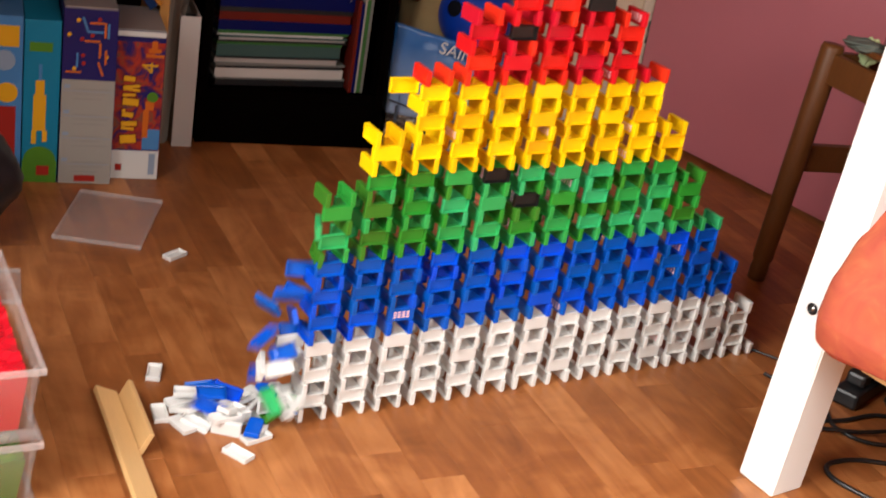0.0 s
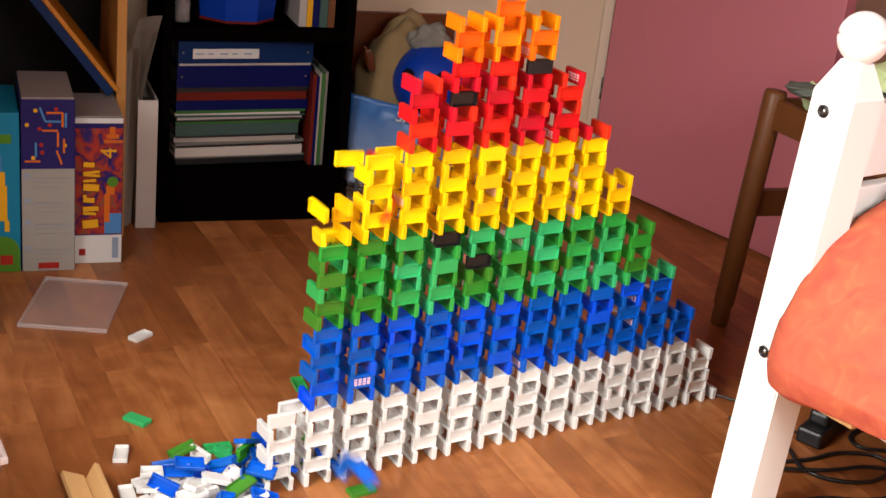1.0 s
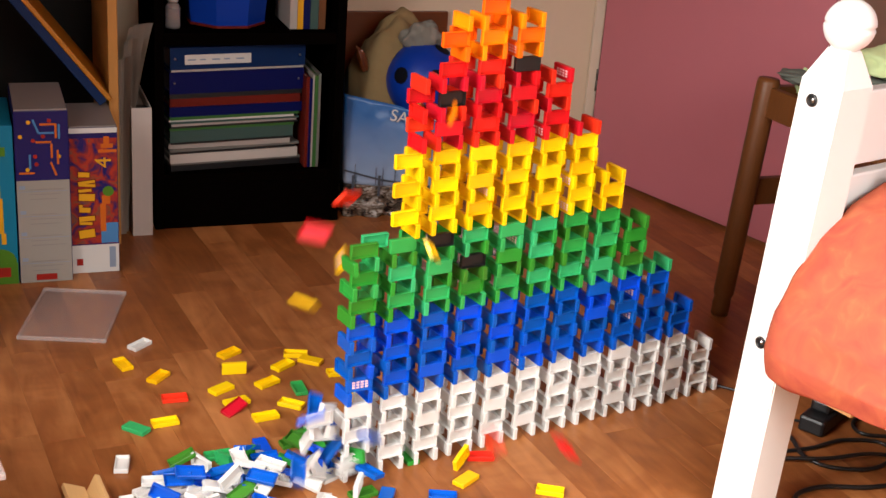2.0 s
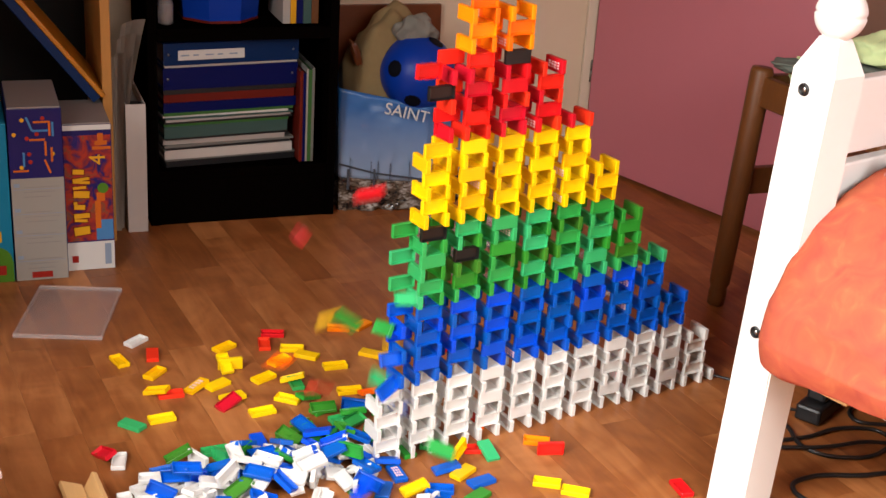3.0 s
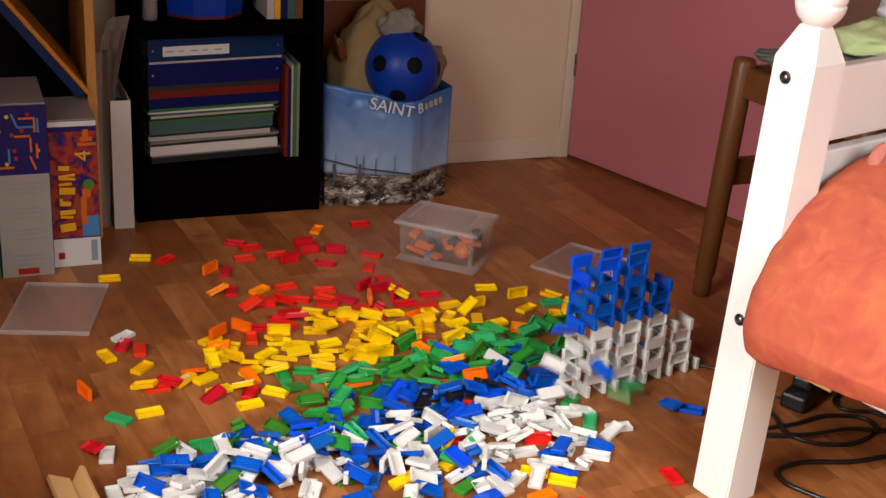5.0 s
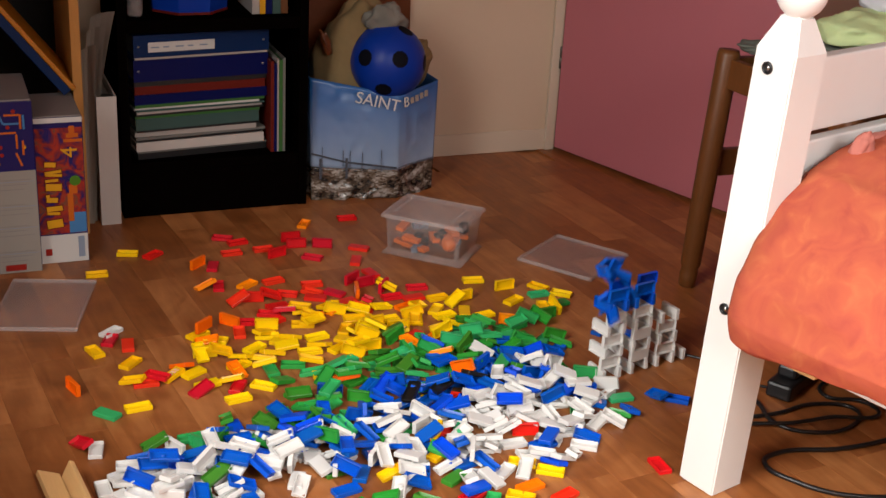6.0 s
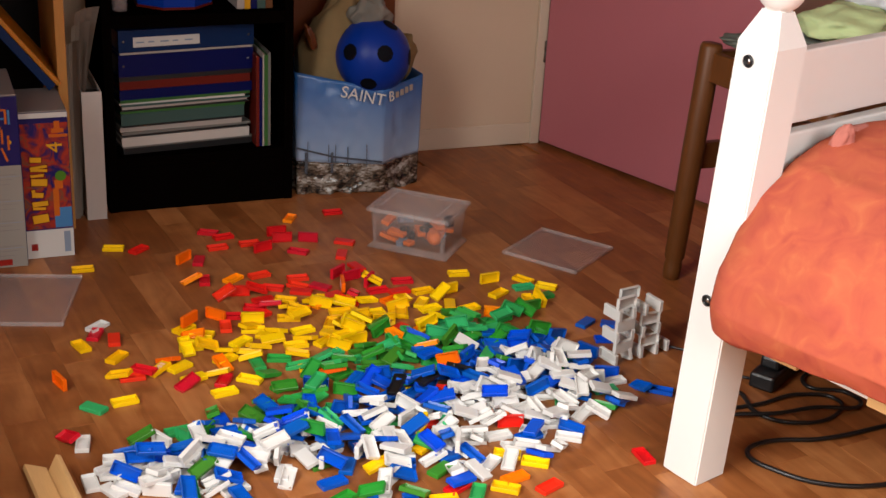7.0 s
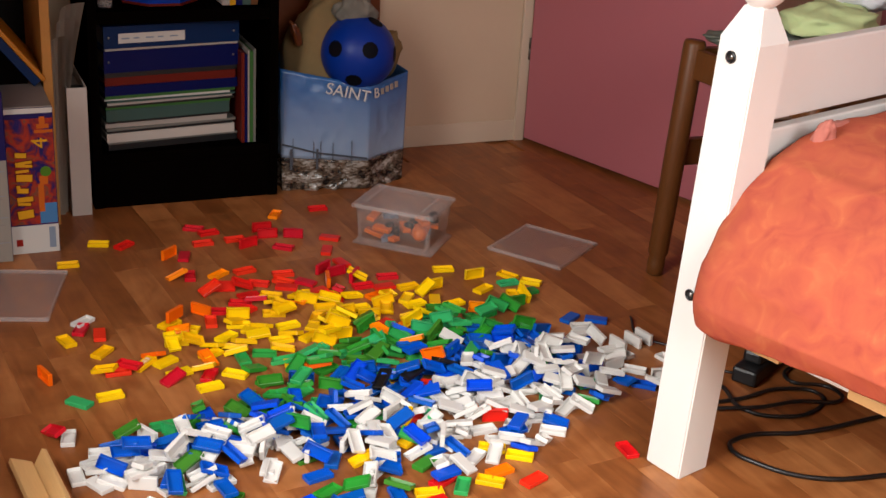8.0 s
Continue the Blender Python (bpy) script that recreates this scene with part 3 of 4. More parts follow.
        part("title_block", boxes((-.034, -.034 + tall, -.0026, -.0019, 0, wide * .8), bevel=.0002), M["game_yellow"], g, "yellow title block").matrix_basis = pose(.0, 0, zz, 0, (-6, 4, -3, 5)[i % 4], 0)
    letters("age_mark", "4", .05, M["game_yellow"], g, pose(.022, -.0020, .262, 90, -90, 0))
    part("flash", boxes((.01, .05, -.0020, -.0014, .285, .292), (.016, .042, -.0020, -.0014, .295, .305), (.022, .034, -.0020, -.0014, .305, .322)), M["game_orange"], g, "orange flash")
    part("figure", boxes((.012, .024, -.0022, -.0014, .10, .165), (.016, .034, -.0022, -.0014, .165, .185)), M["game_orange"], g, "orange picture")
    part("ball_mark", lathe([(.012, 0), (.012, .001)], 18, pose(.030, -.0014, .195, 90)), M["game_green"], g, "green round picture")
    part("seal", boxes((-w + .01, -w + .024, -.0020, -.0014, .02, .036)), M["game_red"], g)
    part("maker_bar", boxes((w - .022, w - .008, -.0020, -.0014, .012, .062)), M["slate"], g)

    g, w = game("game_box", -1.250, -1.139, .785, .392, .22, M["game_purple"], "navy game box with a grey lower panel of four fields")
    part("grey_panel", boxes((-w + .0008, w - .0008, -.0012, -.0002, .0008, .238)), M["game_grey"], g, "light grey lower panel")
    for i, z in enumerate((.058, .118, .168, .225)):
        part("field_line", boxes((-w + .004, w - .004, -.0018, -.0013, z - .012, z - .0112)), M["slate"], g)
        part("field_mark", boxes((-w + .006, -w + .018, -.0018, -.0013, z - .006, z + .002)), M["slate"], g)
        for r in range(3):
            part("writing", boxes((-w + .026, w - .012 - .008 * ((i + r) % 3), -.0017, -.0013, z - .008 - r * .011, z - .0065 - r * .011)), M["lid_card"], g)
    part("red_label", boxes((-.022, .022, -.0020, -.0013, .006, .020)), M["game_red"], g, "red label")
    part("top_sheet", boxes((-w + .002, w - .002, .002, .215, .3922, .396)), M["lid_card"], g)
    rr = random.Random(5)
    for i in range(11):
        x, z = rr.uniform(-w + .012, w - .012), rr.uniform(.255, .375)
        part("picture_rod", boxes((-.016, .016, -.0018, -.0008, -.0022, .0022)), M["game_orange"] if i % 3 else M["game_skyblue"], g).matrix_basis = pose(x, 0, z, 0, rr.choice((0, 90, 20, 70)), 0)
    for i in range(9):
        x, z = rr.uniform(-w + .012, w - .012), rr.uniform(.255, .375)
        part("picture_dot", lathe([(.0045, 0), (.0045, .0012)], 12, pose(x, -.0004, z, 90)), M["game_yellow"] if i % 2 else M["game_red"], g)

    g, w = game("game_box", -1.326, -1.253, .785, .362, .22, M["game_teal"], "turquoise game box with a green lower edge")
    part("green_hill", lathe([(.034, 0), (.034, .0008)], 24, pose(0, -.0002, .05, 90)), M["game_green"], g, "green hill picture")
    part("green_strip", boxes((-w + .001, w - .001, -.0014, -.0003, .001, .05)), M["game_green"], g)
    part("title_block", boxes((-.026, .020, -.0016, -.0004, .295, .315)), M["game_green"], g, "green title block")
    part("picture", boxes((-.016, .010, -.0016, -.0004, .12, .20), (-.012, .006, -.0016, -.0004, .20, .232), (-.018, -.008, -.0016, -.0004, .09, .12), (.004, .014, -.0016, -.0004, .095, .12)), M["game_yellow"], g, "yellow picture")
    part("picture_top", boxes((-.006, .000, -.0016, -.0004, .232, .268)), M["game_skyblue"], g)
    part("red_patch", boxes((-.006, .020, -.0020, -.0014, .018, .040)), M["game_red"], g)
    g, w = game("game_box", -1.405, -1.328, .79, .365, .22, M["game_skyblue"], "light blue game box with a red and yellow picture")
    part("yellow_band", boxes((-w + .001, w - .008, -.0012, -.0002, .30, .345)), M["game_yellow"], g)
    part("red_patch", boxes((-w + .001, w - .012, -.0012, -.0002, .02, .17)), M["game_red"], g)
    part("yellow_patch", lathe([(.022, 0), (.022, .0008)], 20, pose(.008, -.0002, .20, 90)), M["game_yellow"], g)
    part("grey_patch", lathe([(.022, 0), (.022, .0008)], 20, pose(.002, -.0002, .27, 90)), M["slate"], g)


# ---------------------------------------------------------------- bag, ball, sack and board
def build_corner():
    board = new("wooden_board", finish("wooden_board", boxes((-.37, 0, 0, .018, 0, .485), bevel=.003), M["board"]))
    board.matrix_basis = ROOM @ pose(-.083, 1.315, 0, -3, 0, 0)
    tagged(board, "varnished brown wooden board leaning on the wall", "board")
    bag = thing("shopping_bag", ROOM @ pose(-.26, 1.19, 0), "blue laminated shopping bag printed with a town view", "bag")
    # outline of the bag from above: front left, front right corner, side, back
    foot = [(-.172, -.105), (.052, -.140), (.172, -.085), (.158, .09), (-.165, .10)]
    mouth = [(-.172, -.075), (.056, -.125), (.188, -.055), (.17, .10), (-.17, .10)]
    tops = [.322, .276, .294, .30, .322]

    def skin(z0, z1, proud, sides, cols=14, rows=10):
        bm = bmesh.new()
        for s in sides:
            (ax, ay), (bx, by) = foot[s], foot[(s + 1) % 5]
            (cx, cy), (dx, dy) = mouth[s], mouth[(s + 1) % 5]
            e = Vector((by - ay, -(bx - ax), 0)).normalized()
            grid = []
            for r in range(rows + 1):
                line = []
                for c in range(cols + 1):
                    u, w = c / cols, z0 + (z1 - z0) * r / rows
                    lo, hi = Vector((ax + (bx - ax) * u, ay + (by - ay) * u, 0)), Vector((cx + (dx - cx) * u, cy + (dy - cy) * u, tops[s] + (tops[(s + 1) % 5] - tops[s]) * u))
                    p = lo.lerp(hi, w)
                    k = math.sin(math.pi * u)
                    crease = abs(noise.noise(Vector((p.x * 26, p.y * 26, p.z * 30)))) + .5 * abs(noise.noise(Vector((p.x * 60, p.y * 60, p.z * 70))))
                    low = max(0.0, 1 - w / .34)
                    p += e * (proud + k * (.005 * noise.noise(Vector((p.x * 14 + p.z * 9, p.y * 14, p.z * 10))) - (.004 + .026 * low) * crease + .010 * low + .008 * math.sin(math.pi * w) - .012 * math.sin(math.pi * min(1, w * 1.3)) * (s == 1)))
                    line.append(bm.verts.new(p))
                grid.append(line)
            for r in range(rows):
                for c in range(cols):
                    bm.faces.new((grid[r][c], grid[r][c + 1], grid[r + 1][c + 1], grid[r + 1][c]))
        bmesh.ops.remove_doubles(bm, verts=bm.verts, dist=.0004)
        bmesh.ops.solidify(bm, geom=bm.faces[:], thickness=.0008)
        return bm

    part("sky_panel", skin(.28, 1.0, 0, (0, 1, 2, 3, 4), 30, 24), M["bag_fade"], bag, "blue sky print fading downwards", True)
    part("town_panel", skin(0.0, .28, 0, (0, 1, 2, 3, 4), 34, 14), M["bag_town"], bag, "crumpled grey town print", True)
    part("bottom", boxes((-.165, .16, -.09, .09, .001, .004)), M["bag_town"], bag)
    turn = math.degrees(math.atan2(-.035 - .01, .224))

    def on_front(u, z):
        lo, hi = Vector((foot[0][0] + .224 * u, foot[0][1] - .035 * u, 0)), Vector((mouth[0][0] + .228 * u, mouth[0][1] - .05 * u, .302))
        p = lo.lerp(hi, z / .302)
        return p + Vector((-.17, -1, 0)).normalized() * .0125

    for u, z0, z1 in ((.12, .07, .145), (.36, .09, .135), (.44, .09, .135), (.58, .085, .13), (.80, .075, .135)):
        p = on_front(u, z0)
        part("mast", boxes((-.0008, .0008, -.0006, .0006, 0, z1 - z0)), M["bag_line"], bag).matrix_basis = Matrix.Translation(p) @ pose(0, 0, 0, -6, 0, turn)
    for u0, u1, z0, z1 in ((.0, .40, .128, .104), (.40, .98, .104, .088)):
        p0, p1 = on_front(u0, z0), on_front(u1, z1)
        n = (p1 - p0).length
        part("bridge_deck", boxes((0, n, -.0006, .0006, -.0024, .0024)), M["bag_line"], bag).matrix_basis = Matrix.Translation(p0) @ pose(0, 0, 0, 0, math.degrees(math.asin((p0.z - p1.z) / n)), turn)
    for i in range(2):
        p = on_front(.10 + .30 * i, .06)
        part("bridge_pier", boxes((-.003, .003, -.0006, .0006, 0, .055)), M["bag_line"], bag).matrix_basis = Matrix.Translation(p) @ pose(0, 0, 0, -6, 0, turn)
    letters("title", "SAINT", .043, M["label_white"], bag, Matrix.Translation(on_front(.74, .264) + Vector((0, -.004, 0))) @ pose(0, 0, 0, 84, 12, turn))
    letters("title", "B", .038, M["label_white"], bag, Matrix.Translation((.074, -.1275, .258)) @ pose(0, 0, 0, 86, 0, 28))
    for i in range(4):
        part("title_bar", boxes((-.006, .006, -.0006, .0006, 0, .016)), M["sheet"], bag).matrix_basis = pose(.094 + i * .016, -.117 + i * .0088, .252 + i * .003, -4, 0, 28)
    # a ball that rests in the bag's mouth
    ball = thing("toy_ball", ROOM @ pose(-.218, 1.13, .352), "blue rubber ball with black spots in the bag", "ball")
    bm = bmesh.new()
    bmesh.ops.create_uvsphere(bm, u_segments=48, v_segments=28, radius=.099)
    part("skin", bm, M["ball_blue"], ball, "", True)
    rnd = [(-148, 15), (-90, 17), (-116, -34), (-30, 2), (30, 22), (100, 12), (160, 34), (-40, 62), (60, -40)]
    for az, el in rnd:
        bm = bmesh.new()
        bmesh.ops.create_circle(bm, cap_ends=True, segments=10, radius=.022)
        for v in bm.verts:
            a = math.atan2(v.co.y, v.co.x)
            v.co *= 1 + .12 * math.cos(5 * a)
        bmesh.ops.subdivide_edges(bm, edges=bm.edges[:], cuts=1)
        bmesh.ops.poke(bm, faces=bm.faces[:])
        for v in bm.verts:
            v.co.z = math.sqrt(max(0, .0996 ** 2 - v.co.x ** 2 - v.co.y ** 2))
        bm.transform(pose(0, 0, 0, 0, 0, az) @ pose(0, 0, 0, 0, 90 - el, 0))
        part("spot", bm, M["spot"], ball, "black spot", True)
    sack = thing("cloth_sack", ROOM @ pose(-.27, 1.215, .005), "bulging beige linen sack stuffed into the bag", "sack")
    part("body", lump(.135, .085, .24, .16, 3.1), M["sack"], sack, "", True)
    bm = lump(.055, .03, .05, .3, 8.2)
    bm.transform(pose(.035, -.045, .40, 30, 10, 0))
    part("printed_fold", bm, M["sack_print"], sack, "grey printed fold", True)
    bm = lump(.045, .045, .075, .25, 5.5)
    bm.transform(pose(.118, .01, .23, 0, 25, 0))
    part("side_fold", bm, M["sack"], sack, "", True)
    bm = lump(.012, .010, .035, .3, 1.5)
    bm.transform(pose(-.095, -.05, .36, 0, -20, 0))
    part("tie", bm, M["board"], sack, "dark knotted tie", True)


# ---------------------------------------------------------------- chair with clothes
def build_chair():
    ch = thing("chair", pose(.322, .285, 0, 0, 3.2, -4), "dark brown turned wooden chair with clothes on it", "chair")
    prof = [(.017, 0), (.02, .003), (.021, .03), (.019, .045), (.0235, .055), (.025, .30), (.025, .548), (.022, .556)]
    for x, y in ((0, 0), (.40, 0), (0, -.38), (.40, -.38)):
        part("leg", lathe(prof, 20, pose(x, y, 0)), M["chair_wood"], ch, "", True)
    for y in (0, -.38):
        part("seat_rail", boxes((.022, .378, y - .012, y + .012, .475, .54), bevel=.003), M["chair_wood"], ch)
        part("stretcher", boxes((.022, .378, y - .011, y + .011, .268, .330), bevel=.003), M["chair_wood"], ch)
    for x in (0, .40):
        part("side_rail", boxes((x - .011, x + .011, -.358, -.022, .475, .54), bevel=.003), M["chair_wood"], ch)
    part("seat", boxes((.02, .41, -.395, -.015, .5565, .570), bevel=.004), M["chair_wood"], ch)
    for y in (-.03, -.36):
        part("back_post", boxes((.385, .415, y - .016, y + .016, .5725, 1.05), bevel=.005), M["chair_wood"], ch)
    for z in (.74, .92):
        part("back_slat", boxes((.392, .408, -.343, -.047, z, z + .075), bevel=.003), M["chair_wood"], ch)
    cloth = thing("clothes_heap", pose(.545, .10, .562), "heap of grey and pale green clothes on the chair", "clothes")
    bm = lump(.17, .13, .020, .28, 2.2)
    part("garment", bm, M["grey_cloth"], cloth, "dark grey garment", True)
    bm = lump(.12, .09, .035, .3, 6.0)
    bm.transform(pose(-.02, -.03, .034))
    part("garment", bm, M["pale_green"], cloth, "pale green garment", True)
    bm = lump(.08, .08, .04, .3, 4.4)
    bm.transform(pose(.10, -.01, .072))
    part("garment", bm, M["white_cloth"], cloth, "white garment", True)
    bm = lump(.055, .045, .013, .35, 3.3)
    bm.transform(pose(-.150, .135, -.010, 0, 6, 20))
    part("garment", bm, M["grey_cloth"], cloth, "dark grey garment end", True)
    bm = lump(.020, .022, .030, .3, 5.1)
    bm.transform(pose(-.115, .155, -.050, 0, 12, 0))
    part("garment", bm, M["pale_green"], cloth, "pale green garment end", True)


# ---------------------------------------------------------------- bed
BED = pose(-.2255, -.368, 0, 0, 0, 5)


def build_bed():
    bed = thing("bed", BED, "white painted wooden bed with ball-topped posts", "bed")

    def bed_post(x, lean):
        h = .0375
        bm = bmesh.new()
        box(bm, -h, h, -h, h, 0, .765)
        top = max(bm.faces, key=lambda f: f.calc_center_median().z)
        made = bmesh.ops.extrude_face_region(bm, geom=[top])["geom"]
        vs = [g for g in made if isinstance(g, bmesh.types.BMVert)]
        bmesh.ops.translate(bm, vec=(0, 0, .052), verts=vs)
        bmesh.ops.scale(bm, vec=(.46, .46, 1), verts=vs)
        bmesh.ops.bevel(bm, geom=[e for e in bm.edges], offset=.0025, segments=2, affect="EDGES")
        m = pose(x, 0, 0, lean[0], lean[1], 0)
        bm.transform(m)
        post = part("post", bm, M["white_paint"], bed)
        r = .0375
        prof = [(.0185, .806), (.0165, .810), (.0180, .814)] + [(r * math.cos(a), .849 + r * math.sin(a)) for a in np.linspace(-1.05, -.05, 9)] + [(r - .002, .849), (r - .002, .852)] + [(r * math.cos(a), .851 + r * math.sin(a)) for a in np.linspace(.08, 1.5, 12)]
        part("ball_finial", lathe(prof, 32, m), M["white_paint"], post, "turned ball finial", True)
        for z, y in ((.738, .009), (.338, .006)):
            bolt = lathe([(.0098, 0), (.0098, .0018), (.0078, .0028), (.0060, .0028), (.0060, .0006)], 22, m @ pose(-h - .0002, y, z, 0, -90, 0))
            part("bolt", bolt, M["black"], post, "dark metal bolt", True)
            part("bolt_hole", lathe([(.0058, 0), (.0058, .0012)], 16, m @ pose(-h - .0004, y, z, 0, -90, 0)), M["steel"], post, "", True)

    bed_post(0, (2.3, 0))
    bed_post(.98, (2.3, 0))
    lean = pose(0, 0, 0, 2.3)
    for z0, z1 in ((.628, .748), (.48, .612), (.33, .46)):
        bm = boxes((.038, .942, -.011, .011, z0, z1), bevel=.003)
        bm.transform(lean)
        part("headboard_plank", bm, M["white_paint"], bed)
    part("side_rail", boxes((.03, .054, -1.95, -.045, .262, .35), bevel=.003), M["white_paint"], bed)
    part("side_rail", boxes((.97, .994, -1.95, -.045, .235, .345), bevel=.003), M["white_paint"], bed)
    for x in (0, .98):
        part("foot_post", boxes((x - .033, x + .033, -2.03, -1.965, 0, .5), bevel=.004), M["white_paint"], bed)
    for i in range(9):
        part("slat", boxes((.013, .969, -.16 - i * .2, -.09 - i * .2, .262, .28), bevel=.002), M["stick"], bed)
    mat = new("mattress", finish("mattress", boxes((.02, .965, -1.93, -.05, .281, .46), bevel=.02), M["mattress"], True))
    mat.matrix_basis = BED
    tagged(mat, "pale mattress lying on the bed", "mattress")
    # duvet: a puffy sheet of cloth that hangs over the bed's side
    line = [(-.066, .290), (-.088, .308), (-.103, .36), (-.098, .42), (-.070, .475), (-.024, .53), (.038, .578), (.115, .604), (.24, .620), (.45, .63), (.7, .63), (.92, .62), (1.02, .50), (1.03, .33)]
    bm = bmesh.new()
    n_v, n_u = 70, 8 * (len(line) - 1)
    grid = []
    for i in range(n_v + 1):
        y = -.052 - 1.75 * (i / n_v) ** 1.35
        curl = math.exp(-(-.052 - y) / .022)
        row = []
        for j in range(n_u + 1):
            s = j / n_u * (len(line) - 1)
            a = min(int(s), len(line) - 2)
            f = s - a
            f = f * f * (3 - 2 * f) * .5 + f * .5
            x, z = line[a][0] + (line[a + 1][0] - line[a][0]) * f, line[a][1] + (line[a + 1][1] - line[a][1]) * f
            ctr = Vector((.45, 0, .43))
            p = Vector((x, y, z))
            wave = .010 * noise.noise(Vector((x * 7, y * 6, z * 7))) + .005 * noise.noise(Vector((x * 22, y * 16, z * 22)))
            out = (Vector((x, 0, z)) - ctr).normalized()
            p += out * (wave - .02 * curl)
            if j < 22:
                p.z += (1 - j / 22) * (.005 * math.sin(y * 19) + .010 + .11 * min(.5, -y - .05))
            row.append(bm.verts.new(p))
        grid.append(row)
    for i in range(n_v):
        for j in range(n_u):
            bm.faces.new((grid[i][j], grid[i][j + 1], grid[i + 1][j + 1], grid[i + 1][j]))
    bmesh.ops.recalc_face_normals(bm, faces=bm.faces)
    bmesh.ops.solidify(bm, geom=bm.faces[:], thickness=.014)
    duvet = thing("duvet", BED, "mottled orange-red cotton duvet hanging over the bed", "duvet")
    part("cover", bm, M["duvet"], duvet, "", True)
    bm = lump(.018, .016, .030, .25, 7.7)
    bm.transform(pose(.122, -.085, .572, 12, 14, 0))
    part("corner_fold", bm, M["lining"], duvet, "rolled cloth corner", True)
    bm = lump(.045, .018, .014, .3, 3.7)
    bm.transform(pose(.20, -.075, .585, 10, 0, 0))
    part("lining_fold", bm, M["lining"], duvet, "dull red lining fold", True)


def build_cables():
    z = .0055
    tube("power_cable", [(.42, -.46, z), (.21, -.435, z), (.06, -.41, z), (-.06, -.365, z), (-.105, -.38, z), (-.10, -.45, z), (-.05, -.525, z), (.07, -.582, z), (.3, -.64, z)], .0044, M["black"], "thick black cable lying in a loop on the floor", "cable")
    tube("power_cable", [(.02, -.08, z), (.05, -.20, z), (.02, -.29, z), (.06, -.345, z), (.15, -.36, z), (.20, -.32, z), (.15, -.27, z), (.05, -.26, z), (-.03, -.24, z)], .004, M["black"], "thin black cable tangled under the bed", "cable")
    tube("power_cable", [(-.03, -.27, z + .004), (.05, -.31, z + .006), (.12, -.33, z + .009), (.22, -.36, z + .003), (.24, -.31, z), (.19, -.25, z), (.30, -.2, z)], .004, M["black"], "thin black cable tangled under the bed", "cable")
    tube("power_cable", [(.10, .12, z), (.055, .04, z), (.085, -.03, z), (.12, -.08, z), (.10, -.16, z), (.2, -.2, z)], .0028, M["black"], "thin black cable behind the bed post", "cable")
    strip = thing("power_strip", pose(.22, -.17, 0, 0, 0, 20), "black power strip with plugs under the bed", "power strip")
    part("body", boxes((-.13, .13, -.026, .026, 0, .034), bevel=.006), M["black"], strip)
    for x in (-.08, -.02, .05):
        part("plug", boxes((x - .02, x + .02, -.02, .02, .0345, .062), bevel=.007), M["black"], strip)
    heap = new("black_bag", finish("black_bag", lump(.15, .11, .06, .3, 9.1), M["black"], True))
    heap.matrix_basis = pose(.36, -.20, 0)
    tagged(heap, "soft black bag lying under the bed", "bag")


# ---------------------------------------------------------------- plastic boxes, lids and slats on the floor
def clear_lid(m, w, d, label):
    lid = thing("box_lid", m, label, "lid", "loose lids")
    part("plate", boxes((-w / 2 + .004, w / 2 - .004, -d / 2 + .004, d / 2 - .004, .006, .0075)), M["clear_lid"], lid)
    bm = boxes((-w / 2, w / 2, -d / 2, -d / 2 + .005, 0, .009), (-w / 2, w / 2, d / 2 - .005, d / 2, 0, .009), (-w / 2, -w / 2 + .005, -d / 2 + .0055, d / 2 - .0055, 0, .009), (w / 2 - .005, w / 2, -d / 2 + .0055, d / 2 - .0055, 0, .009), bevel=.0015)
    part("rim", bm, M["clear_rim"], lid)
    return lid


def open_box(parent, w, d, h, taper, mat, rim_mat, t=.0016):
    bm = bmesh.new()
    lo, hi = (w / 2 - taper, d / 2 - taper), (w / 2, d / 2)
    for x0, y0, x1, y1 in ((-1, -1, 1, -1), (1, -1, 1, 1), (1, 1, -1, 1), (-1, 1, -1, -1)):
        vs = [bm.verts.new(p) for p in ((x0 * lo[0], y0 * lo[1], t), (x1 * lo[0], y1 * lo[1], t), (x1 * hi[0], y1 * hi[1], h), (x0 * hi[0], y0 * hi[1], h))]
        bm.faces.new(vs)
    vs = [bm.verts.new((x * lo[0], y * lo[1], t)) for x, y in ((-1, -1), (1, -1), (1, 1), (-1, 1))]
    bm.faces.new(vs)
    bmesh.ops.remove_doubles(bm, verts=bm.verts, dist=.0001)
    bmesh.ops.bevel(bm, geom=[e for e in bm.edges if len(e.link_faces) == 2], offset=.012, segments=3, affect="EDGES")
    bmesh.ops.solidify(bm, geom=bm.faces[:], thickness=t)
    part("tub", bm, mat, parent, "", True)
    w2, d2 = w / 2 + .004, d / 2 + .004
    part("rim", boxes((-w2, w2, -d2, -d2 + .006, h - .008, h + .002), (-w2, w2, d2 - .006, d2, h - .008, h + .002), (-w2, -w2 + .006, -d2 + .0065, d2 - .0065, h - .008, h + .002), (w2 - .006, w2, -d2 + .0065, d2 - .0065, h - .008, h + .002), bevel=.0015), rim_mat, parent)


def heap_in(w, d, h):
    """A heap that fills a tub to its walls, bumpy on top."""
    bm = bmesh.new()
    bmesh.ops.create_grid(bm, x_segments=24, y_segments=30, size=1)
    for v in bm.verts:
        v.co = Vector((v.co.x * w, v.co.y * d, h + .012 * noise.noise(v.co * 5) + .008 * noise.noise(v.co * 13)))
    made = bmesh.ops.extrude_face_region(bm, geom=bm.faces[:])["geom"]
    for v in made:
        if isinstance(v, bmesh.types.BMVert):
            v.co.x, v.co.y, v.co.z = v.co.x * .92, v.co.y * .94, .004
    return bm


